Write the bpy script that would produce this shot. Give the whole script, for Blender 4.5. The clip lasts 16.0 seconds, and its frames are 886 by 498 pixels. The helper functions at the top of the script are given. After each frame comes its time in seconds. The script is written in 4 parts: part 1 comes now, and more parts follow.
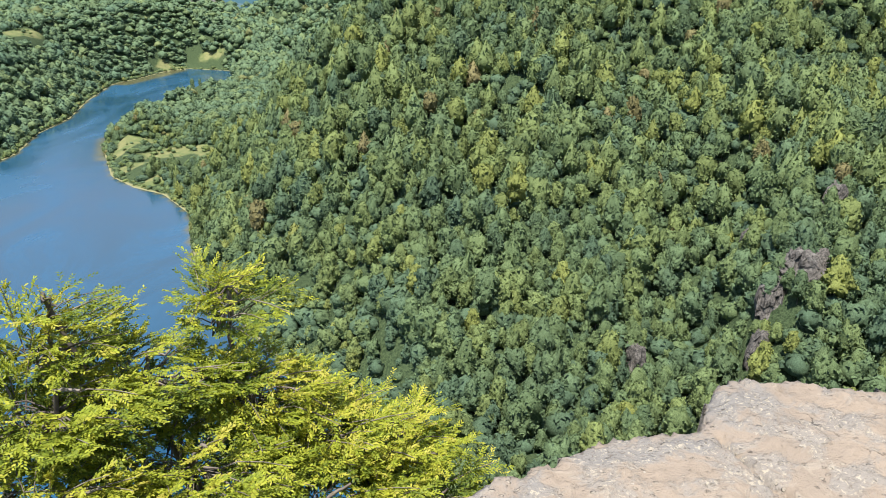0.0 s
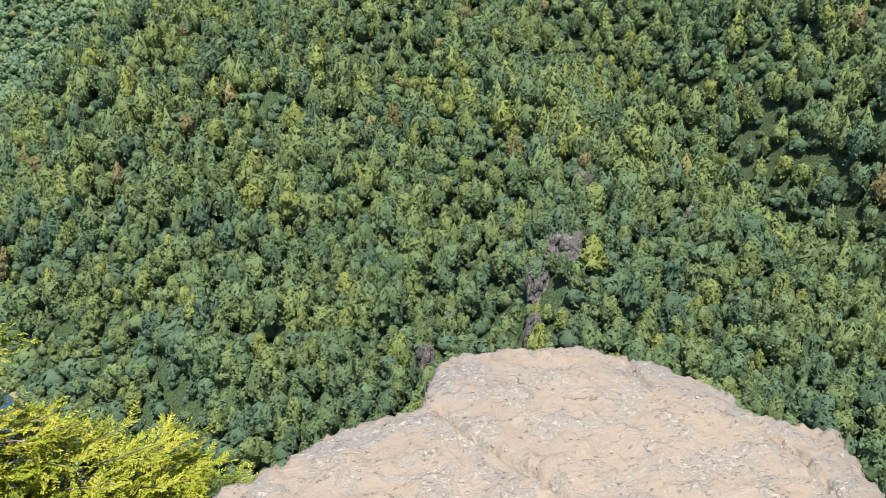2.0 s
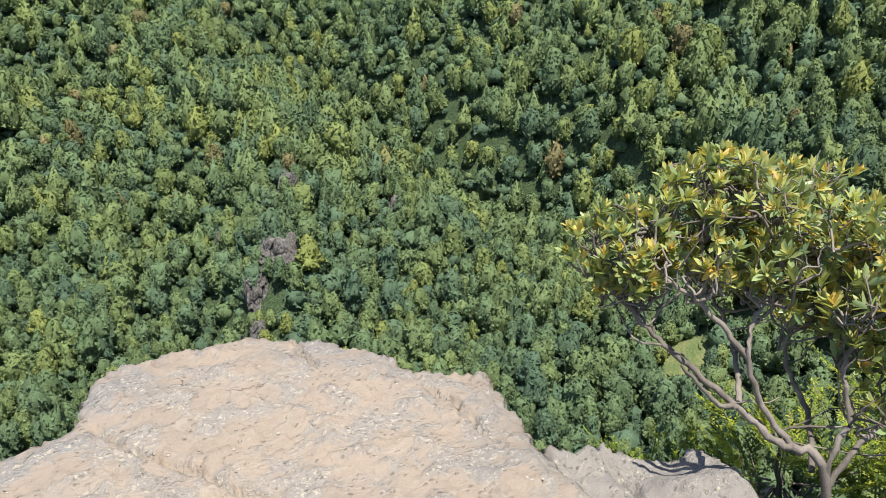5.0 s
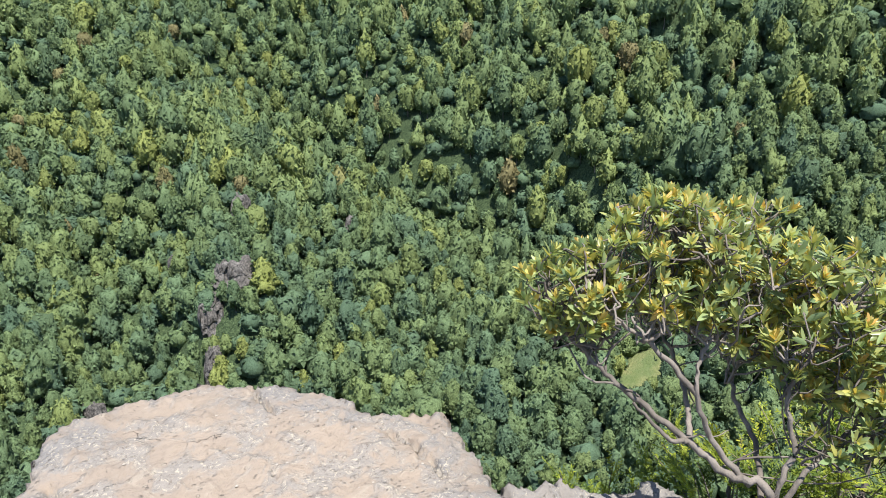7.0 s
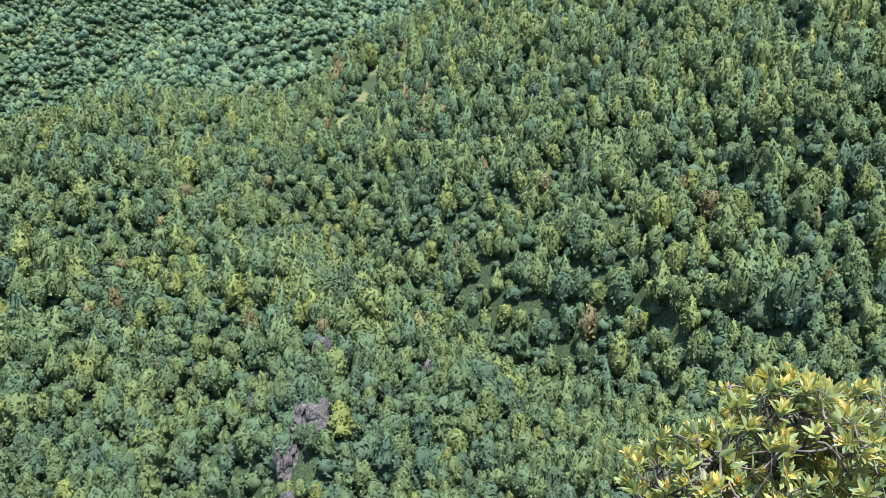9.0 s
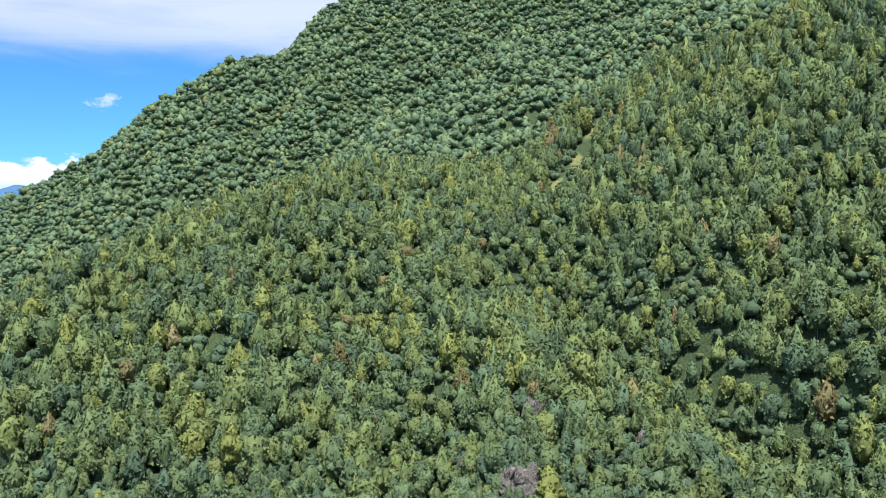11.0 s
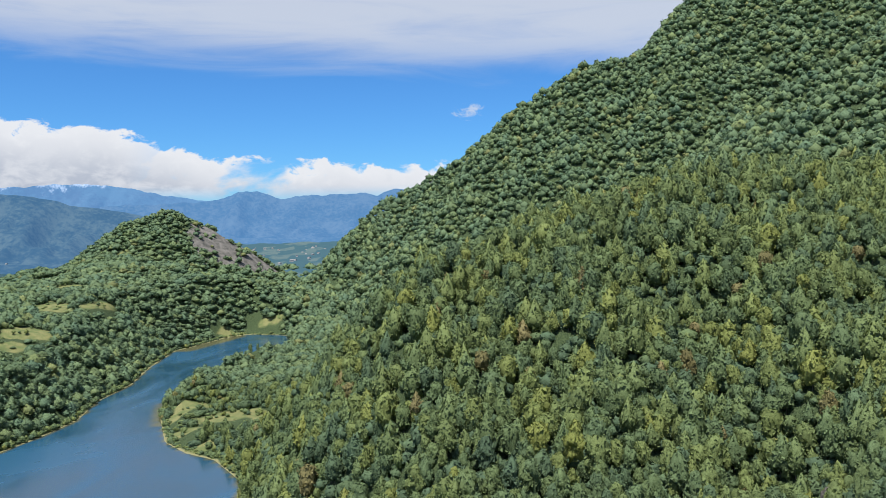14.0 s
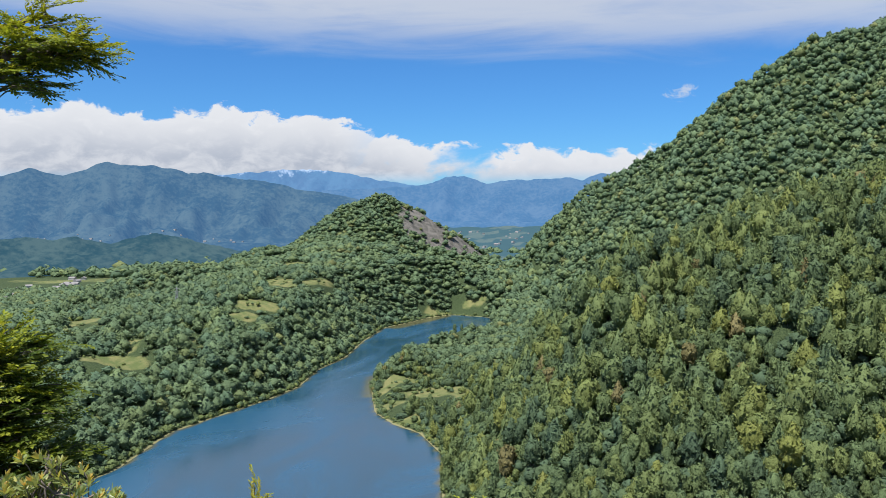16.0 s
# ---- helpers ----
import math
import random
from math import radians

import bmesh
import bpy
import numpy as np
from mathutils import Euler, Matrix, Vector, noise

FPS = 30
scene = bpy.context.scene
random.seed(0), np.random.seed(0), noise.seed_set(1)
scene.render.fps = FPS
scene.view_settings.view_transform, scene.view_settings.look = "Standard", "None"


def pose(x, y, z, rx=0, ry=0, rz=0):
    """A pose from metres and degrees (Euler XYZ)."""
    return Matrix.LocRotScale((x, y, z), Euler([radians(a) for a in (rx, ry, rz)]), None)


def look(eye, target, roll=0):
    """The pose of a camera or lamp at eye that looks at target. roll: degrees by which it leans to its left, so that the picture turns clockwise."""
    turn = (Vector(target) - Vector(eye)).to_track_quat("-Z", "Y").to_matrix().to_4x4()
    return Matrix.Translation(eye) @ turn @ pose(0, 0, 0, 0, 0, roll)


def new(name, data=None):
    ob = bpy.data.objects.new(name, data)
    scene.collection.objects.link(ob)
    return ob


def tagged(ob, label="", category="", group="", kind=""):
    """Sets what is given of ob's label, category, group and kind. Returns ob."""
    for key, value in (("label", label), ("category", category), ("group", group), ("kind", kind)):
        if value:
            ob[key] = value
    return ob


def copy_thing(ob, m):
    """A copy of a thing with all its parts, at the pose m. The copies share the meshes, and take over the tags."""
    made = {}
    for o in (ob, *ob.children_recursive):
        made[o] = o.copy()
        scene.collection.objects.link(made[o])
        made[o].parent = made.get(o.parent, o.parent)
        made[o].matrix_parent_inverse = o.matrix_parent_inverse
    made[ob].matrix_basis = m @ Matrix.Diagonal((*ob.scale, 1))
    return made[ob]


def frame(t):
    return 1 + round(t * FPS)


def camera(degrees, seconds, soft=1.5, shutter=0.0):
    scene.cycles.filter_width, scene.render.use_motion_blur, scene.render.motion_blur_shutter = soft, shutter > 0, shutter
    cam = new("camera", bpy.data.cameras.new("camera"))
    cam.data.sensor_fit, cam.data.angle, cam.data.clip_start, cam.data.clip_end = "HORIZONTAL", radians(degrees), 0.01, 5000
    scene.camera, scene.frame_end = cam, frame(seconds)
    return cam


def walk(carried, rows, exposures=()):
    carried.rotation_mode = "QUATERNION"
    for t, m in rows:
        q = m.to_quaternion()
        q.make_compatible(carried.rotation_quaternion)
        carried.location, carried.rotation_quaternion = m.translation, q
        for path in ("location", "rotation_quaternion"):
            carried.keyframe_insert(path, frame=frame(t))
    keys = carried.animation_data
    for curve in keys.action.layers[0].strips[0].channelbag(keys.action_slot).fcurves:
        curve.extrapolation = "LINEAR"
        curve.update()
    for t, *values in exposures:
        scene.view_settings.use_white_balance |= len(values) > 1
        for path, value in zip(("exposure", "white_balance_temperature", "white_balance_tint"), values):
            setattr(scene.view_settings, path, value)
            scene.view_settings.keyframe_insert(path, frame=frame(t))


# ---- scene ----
cam = camera(58.94, 16.0, soft=0.45)

# seconds, place in metres, tilt, lean and heading in degrees
PATH = [
    (0.0, 0.000, -0.000, 151.600, 69.50, 1.07, -0.37),
    (0.5, 0.064, -0.029, 151.597, 69.87, 0.59, -4.08),
    (1.0, 0.121, -0.068, 151.603, 70.24, 0.09, -8.44),
    (1.5, 0.175, -0.105, 151.600, 70.42, 0.08, -12.84),
    (2.0, 0.240, -0.142, 151.597, 70.57, -0.09, -17.37),
    (2.5, 0.303, -0.184, 151.587, 70.70, -0.11, -22.55),
    (3.0, 0.350, -0.218, 151.570, 70.66, -0.02, -27.55),
    (3.5, 0.393, -0.242, 151.557, 70.52, -0.29, -31.40),
    (4.0, 0.422, -0.269, 151.550, 70.39, -0.32, -34.71),
    (4.5, 0.446, -0.288, 151.544, 70.31, -0.32, -37.29),
    (7.0, 0.450, -0.311, 151.655, 71.83, -0.80, -42.53),
    (7.5, 0.460, -0.285, 151.715, 74.84, -1.01, -41.24),
    (8.0, 0.465, -0.250, 151.760, 77.89, -1.12, -40.17),
    (10.5, 0.321, -0.181, 151.740, 86.80, -1.71, -26.45),
    (11.0, 0.269, -0.167, 151.730, 87.44, -1.73, -21.54),
    (11.5, 0.213, -0.154, 151.715, 87.90, -1.73, -16.96),
    (12.0, 0.155, -0.140, 151.700, 88.25, -1.73, -12.25),
    (12.5, 0.097, -0.126, 151.685, 88.41, -1.58, -8.26),
    (13.0, 0.041, -0.112, 151.670, 88.49, -1.36, -4.17),
    (13.5, -0.011, -0.099, 151.660, 88.45, -1.19, -0.45),
    (14.0, -0.058, -0.085, 151.650, 88.23, -1.02, 3.44),
    (14.5, -0.098, -0.071, 151.650, 87.95, -0.93, 7.22),
    (15.0, -0.128, -0.057, 151.650, 87.70, -0.78, 11.10),
    (15.5, -0.148, -0.044, 151.650, 87.50, -0.55, 14.75),
    (16.0, -0.155, -0.030, 151.650, 87.30, -0.38, 18.24),
]


def held(x, y, z, tilt, lean, heading):
    return pose(x, y, z, 0, 0, heading) @ pose(0, 0, 0, tilt) @ pose(0, 0, 0, 0, 0, lean)


# seconds, stops, kelvin, tint: darker as the sky comes into view, a little bluer over the shaded slope
EXPOSURES = [(0.0, 1.28, 6400, 10), (3.5, 1.22, 6400, 10), (7.0, 1.35, 6150, 11), (8.0, 1.52, 5650, 13), (10.5, 1.3, 6050, 12), (11.5, 1.17, 6300, 10), (12.5, 0.97, 6400, 10), (14.0, 0.81, 6450, 10), (16.0, 0.76, 6450, 10)]
walk(cam, [(row[0], held(*row[1:])) for row in PATH], EXPOSURES)

# ---------------------------------------------------------------- light
SUN_BEARING, SUN_HEIGHT = 200.0, 67.0      # degrees clockwise from +y, degrees above the horizon


def toward(bearing, height):
    b, h = radians(bearing), radians(height)
    return Vector((math.sin(b) * math.cos(h), math.cos(b) * math.cos(h), math.sin(h)))


sun = new("sun", bpy.data.lights.new("sun", "SUN"))
sun.data.energy, sun.data.angle, sun.data.color = 4.0, radians(0.53), (1.0, 0.95, 0.86)
sun.matrix_world = look((0, 0, 400), Vector((0, 0, 400)) - toward(SUN_BEARING, SUN_HEIGHT))


class Graph:
    """Short-hand for building node trees."""

    def __init__(self, tree):
        self.tree = tree
        tree.nodes.clear()

    def add(self, kind):
        return self.tree.nodes.new(kind)

    def put(self, socket, value):
        if isinstance(value, bpy.types.NodeSocket):
            self.tree.links.new(value, socket)
        elif isinstance(value, (tuple, list)) and len(value) == 3 and socket.type == "RGBA":
            socket.default_value = (*value, 1)
        else:
            socket.default_value = value

    def math(self, op, a, b=0.0, clamp=False):
        n = self.add("ShaderNodeMath")
        n.operation, n.use_clamp = op, clamp
        self.put(n.inputs[0], a), self.put(n.inputs[1], b)
        return n.outputs[0]

    def step(self, value, low, high, to_low=0.0, to_high=1.0):
        n = self.add("ShaderNodeMapRange")
        n.interpolation_type = "SMOOTHSTEP"
        for i, v in enumerate((value, low, high, to_low, to_high)):
            self.put(n.inputs[i], v)
        return n.outputs[0]

    def noise(self, vector, scale, detail=4.0, rough=0.55, distortion=0.0):
        n = self.add("ShaderNodeTexNoise")
        self.put(n.inputs["Vector"], vector)
        for key, v in (("Scale", scale), ("Detail", detail), ("Roughness", rough), ("Distortion", distortion)):
            n.inputs[key].default_value = v
        return n.outputs["Fac"]

    def mix(self, fac, a, b, blend="MIX"):
        n = self.add("ShaderNodeMix")
        n.data_type, n.blend_type = "RGBA", blend
        self.put(n.inputs[0], fac), self.put(n.inputs[6], a), self.put(n.inputs[7], b)
        return n.outputs[2]

    def vec(self, op, a, b):
        n = self.add("ShaderNodeVectorMath")
        n.operation = op
        self.put(n.inputs[0], a), self.put(n.inputs[1], b)
        return n.outputs[0]


# the sky: clear blue, a long sheet of thin high cloud and a bank of cumulus over the far range
world = bpy.data.worlds.new("sky")
scene.world = world
world.use_nodes = True
g = Graph(world.node_tree)
sky = g.add("ShaderNodeTexSky")
sky.sky_type, sky.sun_disc = "NISHITA", False
sky.sun_elevation, sky.sun_rotation = radians(SUN_HEIGHT), radians(SUN_BEARING)
sky.altitude, sky.air_density, sky.dust_density, sky.ozone_density = 600.0, 1.0, 0.3, 2.5
way = g.add("ShaderNodeTexCoord").outputs["Generated"]
xyz = g.add("ShaderNodeSeparateXYZ")
g.put(xyz.inputs[0], way)
height = g.math("MULTIPLY", g.math("ARCSINE", xyz.outputs[2]), 57.2958)
bearing = g.math("MULTIPLY", g.math("ARCTAN2", xyz.outputs[0], xyz.outputs[1]), 57.2958)
flat = g.add("ShaderNodeCombineXYZ")
g.put(flat.inputs[0], bearing), g.put(flat.inputs[1], g.math("MULTIPLY", height, 1.7))
billow = g.noise(flat.outputs[0], 0.16, 7.0, 0.56, 0.3)
puff = g.noise(g.vec("ADD", flat.outputs[0], (31.0, 7.0, 0.0)), 0.5, 6.0, 0.6, 0.4)
lump = g.noise(g.vec("MULTIPLY", flat.outputs[0], (1.0, 0.0, 0.0)), 0.11, 2.0, 0.5)
top = g.math("ADD", g.step(bearing, -27.5, -20.0, 7.0, 4.9), g.step(bearing, -18.0, -4.0, 0.0, -0.7))
top = g.math("ADD", top, g.math("MULTIPLY", g.math("SUBTRACT", lump, 0.5), 2.2))
top = g.math("ADD", top, g.math("MULTIPLY", g.math("SUBTRACT", puff, 0.5), 3.6))
bank = g.step(g.math("SUBTRACT", top, height), -0.12, 0.3)
bank = g.math("MULTIPLY", bank, g.step(height, 1.5, 3.1))
ragged = g.step(billow, 0.34, 0.5)
bank = g.math("MULTIPLY", bank, g.math("MAXIMUM", ragged, g.step(bearing, -16.0, -26.0)))
# thin sheet, lower edge sloping
sheet_edge = g.math("ADD", 10.6, g.math("MULTIPLY", bearing, -0.028))
veil = g.noise(g.vec("MULTIPLY", flat.outputs[0], (0.16, 0.7, 1.0)), 0.35, 6.0, 0.6, 0.6)
sheet_edge = g.math("ADD", sheet_edge, g.math("MULTIPLY", g.math("SUBTRACT", veil, 0.5), 5.0))
sheet = g.step(g.math("SUBTRACT", height, sheet_edge), -0.6, 3.2)
sheet = g.math("MULTIPLY", sheet, g.step(veil, 0.2, 0.55, 0.7, 1.0))
sheet = g.math("MULTIPLY", sheet, g.step(height, 24.0, 36.0, 1.0, 0.25))
# one small cloud on its own
off = g.math("ADD", g.math("POWER", g.math("DIVIDE", g.math("ADD", bearing, 1.3), 1.25), 2.0), g.math("POWER", g.math("DIVIDE", g.math("SUBTRACT", height, 8.15), 0.62), 2.0))
shred = g.noise(g.vec("ADD", flat.outputs[0], (3.0, 11.0, 0.0)), 1.1, 6.0, 0.65, 0.8)
small = g.step(g.math("ADD", off, g.math("MULTIPLY", shred, 5.0)), 3.4, 2.2, 0.0, 0.6)
lit = g.step(puff, 0.35, 0.66)
shade = g.step(g.math("SUBTRACT", top, height), 0.0, 3.2)
cloud_col = g.mix(g.math("MULTIPLY", shade, g.math("SUBTRACT", 1.0, g.math("MULTIPLY", lit, 0.6))), (8.6, 8.8, 9.2), (4.9, 5.4, 6.4))
col = g.mix(g.math("MULTIPLY", sheet, 0.86), g.mix(1.0, sky.outputs[0], (0.43, 0.92, 1.45), "MULTIPLY"), (6.6, 7.1, 8.0))
col = g.mix(small, col, (7.6, 7.9, 8.4))
col = g.mix(bank, col, cloud_col)
back = g.add("ShaderNodeBackground")
g.put(back.inputs[0], col)
back.inputs[1].default_value = 0.055
g.put(g.add("ShaderNodeOutputWorld").inputs[0], back.outputs[0])

# ---------------------------------------------------------------- materials
def material(name):
    m = bpy.data.materials.new(name)
    m.use_nodes = True
    return m, Graph(m.node_tree)


def finish(g, shader):
    g.put(g.add("ShaderNodeOutputMaterial").inputs[0], shader)


def principled(g, colour, rough=0.8, bump=None, strength=0.3, distance=0.1, metal=0.0, specular=0.4):
    p = g.add("ShaderNodeBsdfPrincipled")
    g.put(p.inputs["Base Color"], colour), g.put(p.inputs["Roughness"], rough)
    p.inputs["Metallic"].default_value, p.inputs["Specular IOR Level"].default_value = metal, specular
    if bump is not None:
        b = g.add("ShaderNodeBump")
        b.inputs["Strength"].default_value, b.inputs["Distance"].default_value = strength, distance
        g.put(b.inputs["Height"], bump)
        g.put(p.inputs["Normal"], b.outputs[0])
    return p.outputs[0]


def place_of(g):
    return g.add("ShaderNodeNewGeometry").outputs["Position"]


def inner(g):
    return g.add("ShaderNodeTexCoord").outputs["Object"]


def ramp(g, fac, stops):
    n = g.add("ShaderNodeValToRGB")
    g.put(n.inputs[0], fac)
    while len(n.color_ramp.elements) < len(stops):
        n.color_ramp.elements.new(0.5)
    for e, (at, colour) in zip(n.color_ramp.elements, stops):
        e.position, e.color = at, (*colour, 1)
    return n.outputs[0]


def leaf_material(name, stops, spread=0.3, gloss=0.42, glow=0.35, back=(1.25, 1.2, 0.55), shine=0.15, grain=0.0):
    """Leaves: the hue runs over the stops from tree to tree ("tint"), and a little from leaf to leaf; light passes through.
    grain: sprays per metre on the skin of a whole crown, whose relief the material then gives."""
    m, g = material(name)
    at = g.add("ShaderNodeAttribute")
    at.attribute_name = "tint"
    geo = g.add("ShaderNodeNewGeometry")
    tree = g.math("ADD", at.outputs["Fac"], g.math("MULTIPLY", g.math("SUBTRACT", g.add("ShaderNodeObjectInfo").outputs["Random"], 0.5), 0.12))
    n = g.add("ShaderNodeHueSaturation")
    g.put(n.inputs["Color"], ramp(g, tree, stops))
    value = g.math("ADD", 1.0 - spread / 2, g.math("MULTIPLY", geo.outputs["Random Per Island"], spread))
    bump = None
    if grain:
        p = geo.outputs["Position"]
        bump = g.noise(p, grain, 4.0, 0.75)
        tuft = g.noise(g.vec("ADD", p, (17.0, 5.0, 3.0)), grain * 1.9, 3.0, 0.65)
        value = g.math("MULTIPLY", value, g.step(tuft, 0.3, 0.7, 0.68, 1.32))
    g.put(n.inputs["Value"], value)
    p = principled(g, n.outputs[0], gloss, bump, 0.7, 0.9 / grain if grain else 0.1, specular=shine)
    t = g.add("ShaderNodeBsdfTranslucent")
    g.put(t.inputs[0], g.mix(1.0, n.outputs[0], back, "MULTIPLY"))
    both = g.add("ShaderNodeMixShader")
    both.inputs[0].default_value = glow
    g.put(both.inputs[1], p), g.put(both.inputs[2], t.outputs[0])
    finish(g, both.outputs[0])
    return m


FOREST = leaf_material("forest_leaves", [(0.0, (0.078, 0.122, 0.074)), (0.35, (0.112, 0.159, 0.074)), (0.7, (0.152, 0.192, 0.07)), (0.9, (0.192, 0.217, 0.064)), (0.97, (0.17, 0.165, 0.07)), (1.0, (0.18, 0.16, 0.075))], 0.34, 0.65, 0.12, (1.1, 1.15, 0.6), 0.06, 1.35)
# haze in front of the far woods is mixed into these leaf colours
HAZED_FOREST = leaf_material("hazed_forest_leaves", [(0.0, (0.098, 0.158, 0.1)), (0.5, (0.13, 0.188, 0.1)), (0.85, (0.165, 0.215, 0.095)), (1.0, (0.185, 0.2, 0.085))], 0.34, 0.7, 0.15, (1.1, 1.1, 0.8), 0.05, 0.7)


def bark_material(name, dark, light, scale):
    m, g = material(name)
    p = inner(g)
    fine = g.noise(g.vec("MULTIPLY", p, (1, 1, 0.35)), scale, 5.0, 0.6)
    patch = g.noise(p, scale * 0.16, 3.0)
    finish(g, principled(g, g.mix(g.math("ADD", g.math("MULTIPLY", fine, 0.6), g.math("MULTIPLY", g.step(patch, 0.4, 0.6), 0.45)), dark, light), 0.9, fine, 0.6, 0.02))
    return m


BARK = bark_material("bark", (0.06, 0.05, 0.04), (0.24, 0.21, 0.18), 3.0)

# the land: grass, forest floor, sand at the water's edge, bare rock on the steep
GROUND, g = material("ground")
p = place_of(g)
geo = g.add("ShaderNodeNewGeometry")
big, mid, fine = g.noise(p, 0.012, 4.0), g.noise(p, 0.09, 5.0, 0.6), g.noise(p, 1.1, 5.0, 0.65)
sep = g.add("ShaderNodeSeparateXYZ")
g.put(sep.inputs[0], p)
slope = g.add("ShaderNodeSeparateXYZ")
g.put(slope.inputs[0], geo.outputs["Normal"])
grass = g.mix(g.step(mid, 0.35, 0.65), (0.115, 0.15, 0.058), (0.23, 0.222, 0.1))
grass = g.mix(g.step(fine, 0.35, 0.7, 0.0, 0.5), grass, (0.09, 0.12, 0.035))
litter = g.mix(g.step(fine, 0.35, 0.65), (0.028, 0.046, 0.02), (0.07, 0.1, 0.045))
at = g.add("ShaderNodeAttribute")
at.attribute_name = "open_land"
land = g.mix(g.step(g.math("ADD", at.outputs["Fac"], g.math("MULTIPLY", g.math("SUBTRACT", fine, 0.5), 0.5)), 0.35, 0.6), litter, grass)
stone = g.mix(g.step(g.math("ADD", g.math("MULTIPLY", fine, 0.6), g.math("MULTIPLY", mid, 0.5)), 0.4, 0.72), (0.06, 0.06, 0.056), (0.24, 0.225, 0.205))
bare = g.add("ShaderNodeAttribute")
bare.attribute_name = "bare_rock"
land = g.mix(g.step(g.math("ADD", bare.outputs["Fac"], g.math("MULTIPLY", g.math("SUBTRACT", mid, 0.5), 1.1)), 0.4, 0.6), land, stone)
sand = g.mix(fine, (0.17, 0.175, 0.08), (0.28, 0.26, 0.14))
land = g.mix(g.step(g.math("ADD", sep.outputs[2], g.math("MULTIPLY", mid, 1.5)), 1.35, 1.0), land, sand)
finish(g, principled(g, land, 0.95, fine, 0.8, 1.2, specular=0.15))

# lake water: deep blue-green, small ripples, broad patches of ruffled water
WATER, g = material("lake_water")
p = place_of(g)
ripple = g.noise(g.vec("MULTIPLY", p, (1.0, 1.8, 1.0)), 0.9, 5.0, 0.65)
patch = g.noise(g.vec("MULTIPLY", p, (1.0, 0.5, 1.0)), 0.014, 4.0, 0.6, 0.8)
at = g.add("ShaderNodeAttribute")
at.attribute_name = "shallow"
deep = g.mix(g.step(patch, 0.35, 0.65), (0.008, 0.048, 0.09), (0.016, 0.078, 0.15))
bottom = g.mix(g.step(g.math("ADD", at.outputs["Fac"], g.math("MULTIPLY", patch, 0.3)), 0.35, 0.9), deep, (0.085, 0.085, 0.045))
finish(g, principled(g, bottom, g.step(patch, 0.35, 0.65, 0.12, 0.3), ripple, 0.25, 0.12, specular=0.5))

# ---------------------------------------------------------------- the lie of the land
def soft_max(a, b, k):
    return (a + b + np.sqrt((a - b) ** 2 + k * k)) / 2


def smooth(v, low, high):
    u = np.clip((v - low) / (high - low), 0, 1)
    return u * u * (3 - 2 * u)


def to_line(x, y, a, b):
    ax, ay, bx, by = a[0], a[1], b[0], b[1]
    u = np.clip(((x - ax) * (bx - ax) + (y - ay) * (by - ay)) / ((bx - ax) ** 2 + (by - ay) ** 2), 0, 1)
    return np.hypot(x - ax - u * (bx - ax), y - ay - u * (by - ay)), u


def ridge(x, y, line, slope, round_by):
    """The height of a ridge along a line of (x, y, z), falling off to both sides."""
    h, near = np.full(x.shape, -1e4), np.full(x.shape, 1e9)
    for a, b in zip(line, line[1:]):
        d, u = to_line(x, y, a, b)
        h = np.maximum(h, a[2] + u * (b[2] - a[2]) - slope * (np.sqrt(d * d + round_by ** 2) - round_by))
        near = np.minimum(near, d)
    return h, near


def waves(x, y, size, seed, octaves=4):
    """Smooth value noise in about -1 to 1, made of crossing sines."""
    rng = np.random.default_rng(seed)
    total, amount = np.zeros(x.shape), 0.0
    for o in range(octaves):
        f, w = 2 ** o / size, 0.55 ** o
        for _ in range(4):
            a, ph = rng.uniform(0, 2 * np.pi, 2)
            fx = f * rng.uniform(0.7, 1.3) * 2 * np.pi
            total += w * np.sin(fx * (np.cos(a) * x + np.sin(a) * y) + ph + 1.3 * np.sin(fx * 0.6 * (np.sin(a) * x - np.cos(a) * y)))
        amount += 4 * w
    return total / amount * 1.8


# the lake's shore, round from the near end
SHORE = [(-12, 205), (-30, 236), (-44, 254), (-59, 275), (-79, 303), (-96, 329), (-124, 378), (-139, 418), (-152, 460), (-182, 501), (-207, 516), (-233, 543), (-252, 583),
         (-274, 629), (-290, 684), (-294, 730), (-290, 779), (-283, 828), (-289, 858), (-289, 880), (-262, 893), (-255, 955), (-262, 1010), (-285, 1085), (-347, 1098), (-371, 1062), (-382, 999),
         (-396, 952), (-378, 839), (-355, 745), (-352, 675), (-334, 604), (-335, 554), (-344, 496), (-350, 452), (-330, 374), (-335, 300), (-320, 220), (-250, 150), (-150, 118), (-70, 122), (-25, 165)]
POND = [(-585, 2130), (-520, 2100), (-500, 2200), (-530, 2330), (-590, 2290)]


def shore_distance(x, y, ring):
    """Metres to the shore: positive on land, negative on water."""
    d, inside = np.full(x.shape, 1e9), np.zeros(x.shape, bool)
    for a, b in zip(ring, ring[1:] + ring[:1]):
        d = np.minimum(d, to_line(x, y, a, b)[0])
        cross = (a[1] > y) != (b[1] > y)
        inside ^= cross & (x < (b[0] - a[0]) * (y - a[1]) / ((b[1] - a[1]) or 1e-9) + a[0])
    return np.where(inside, -d, d)


def polar(bearing, far, z):
    return (far * math.sin(radians(bearing)), far * math.cos(radians(bearing)), z)


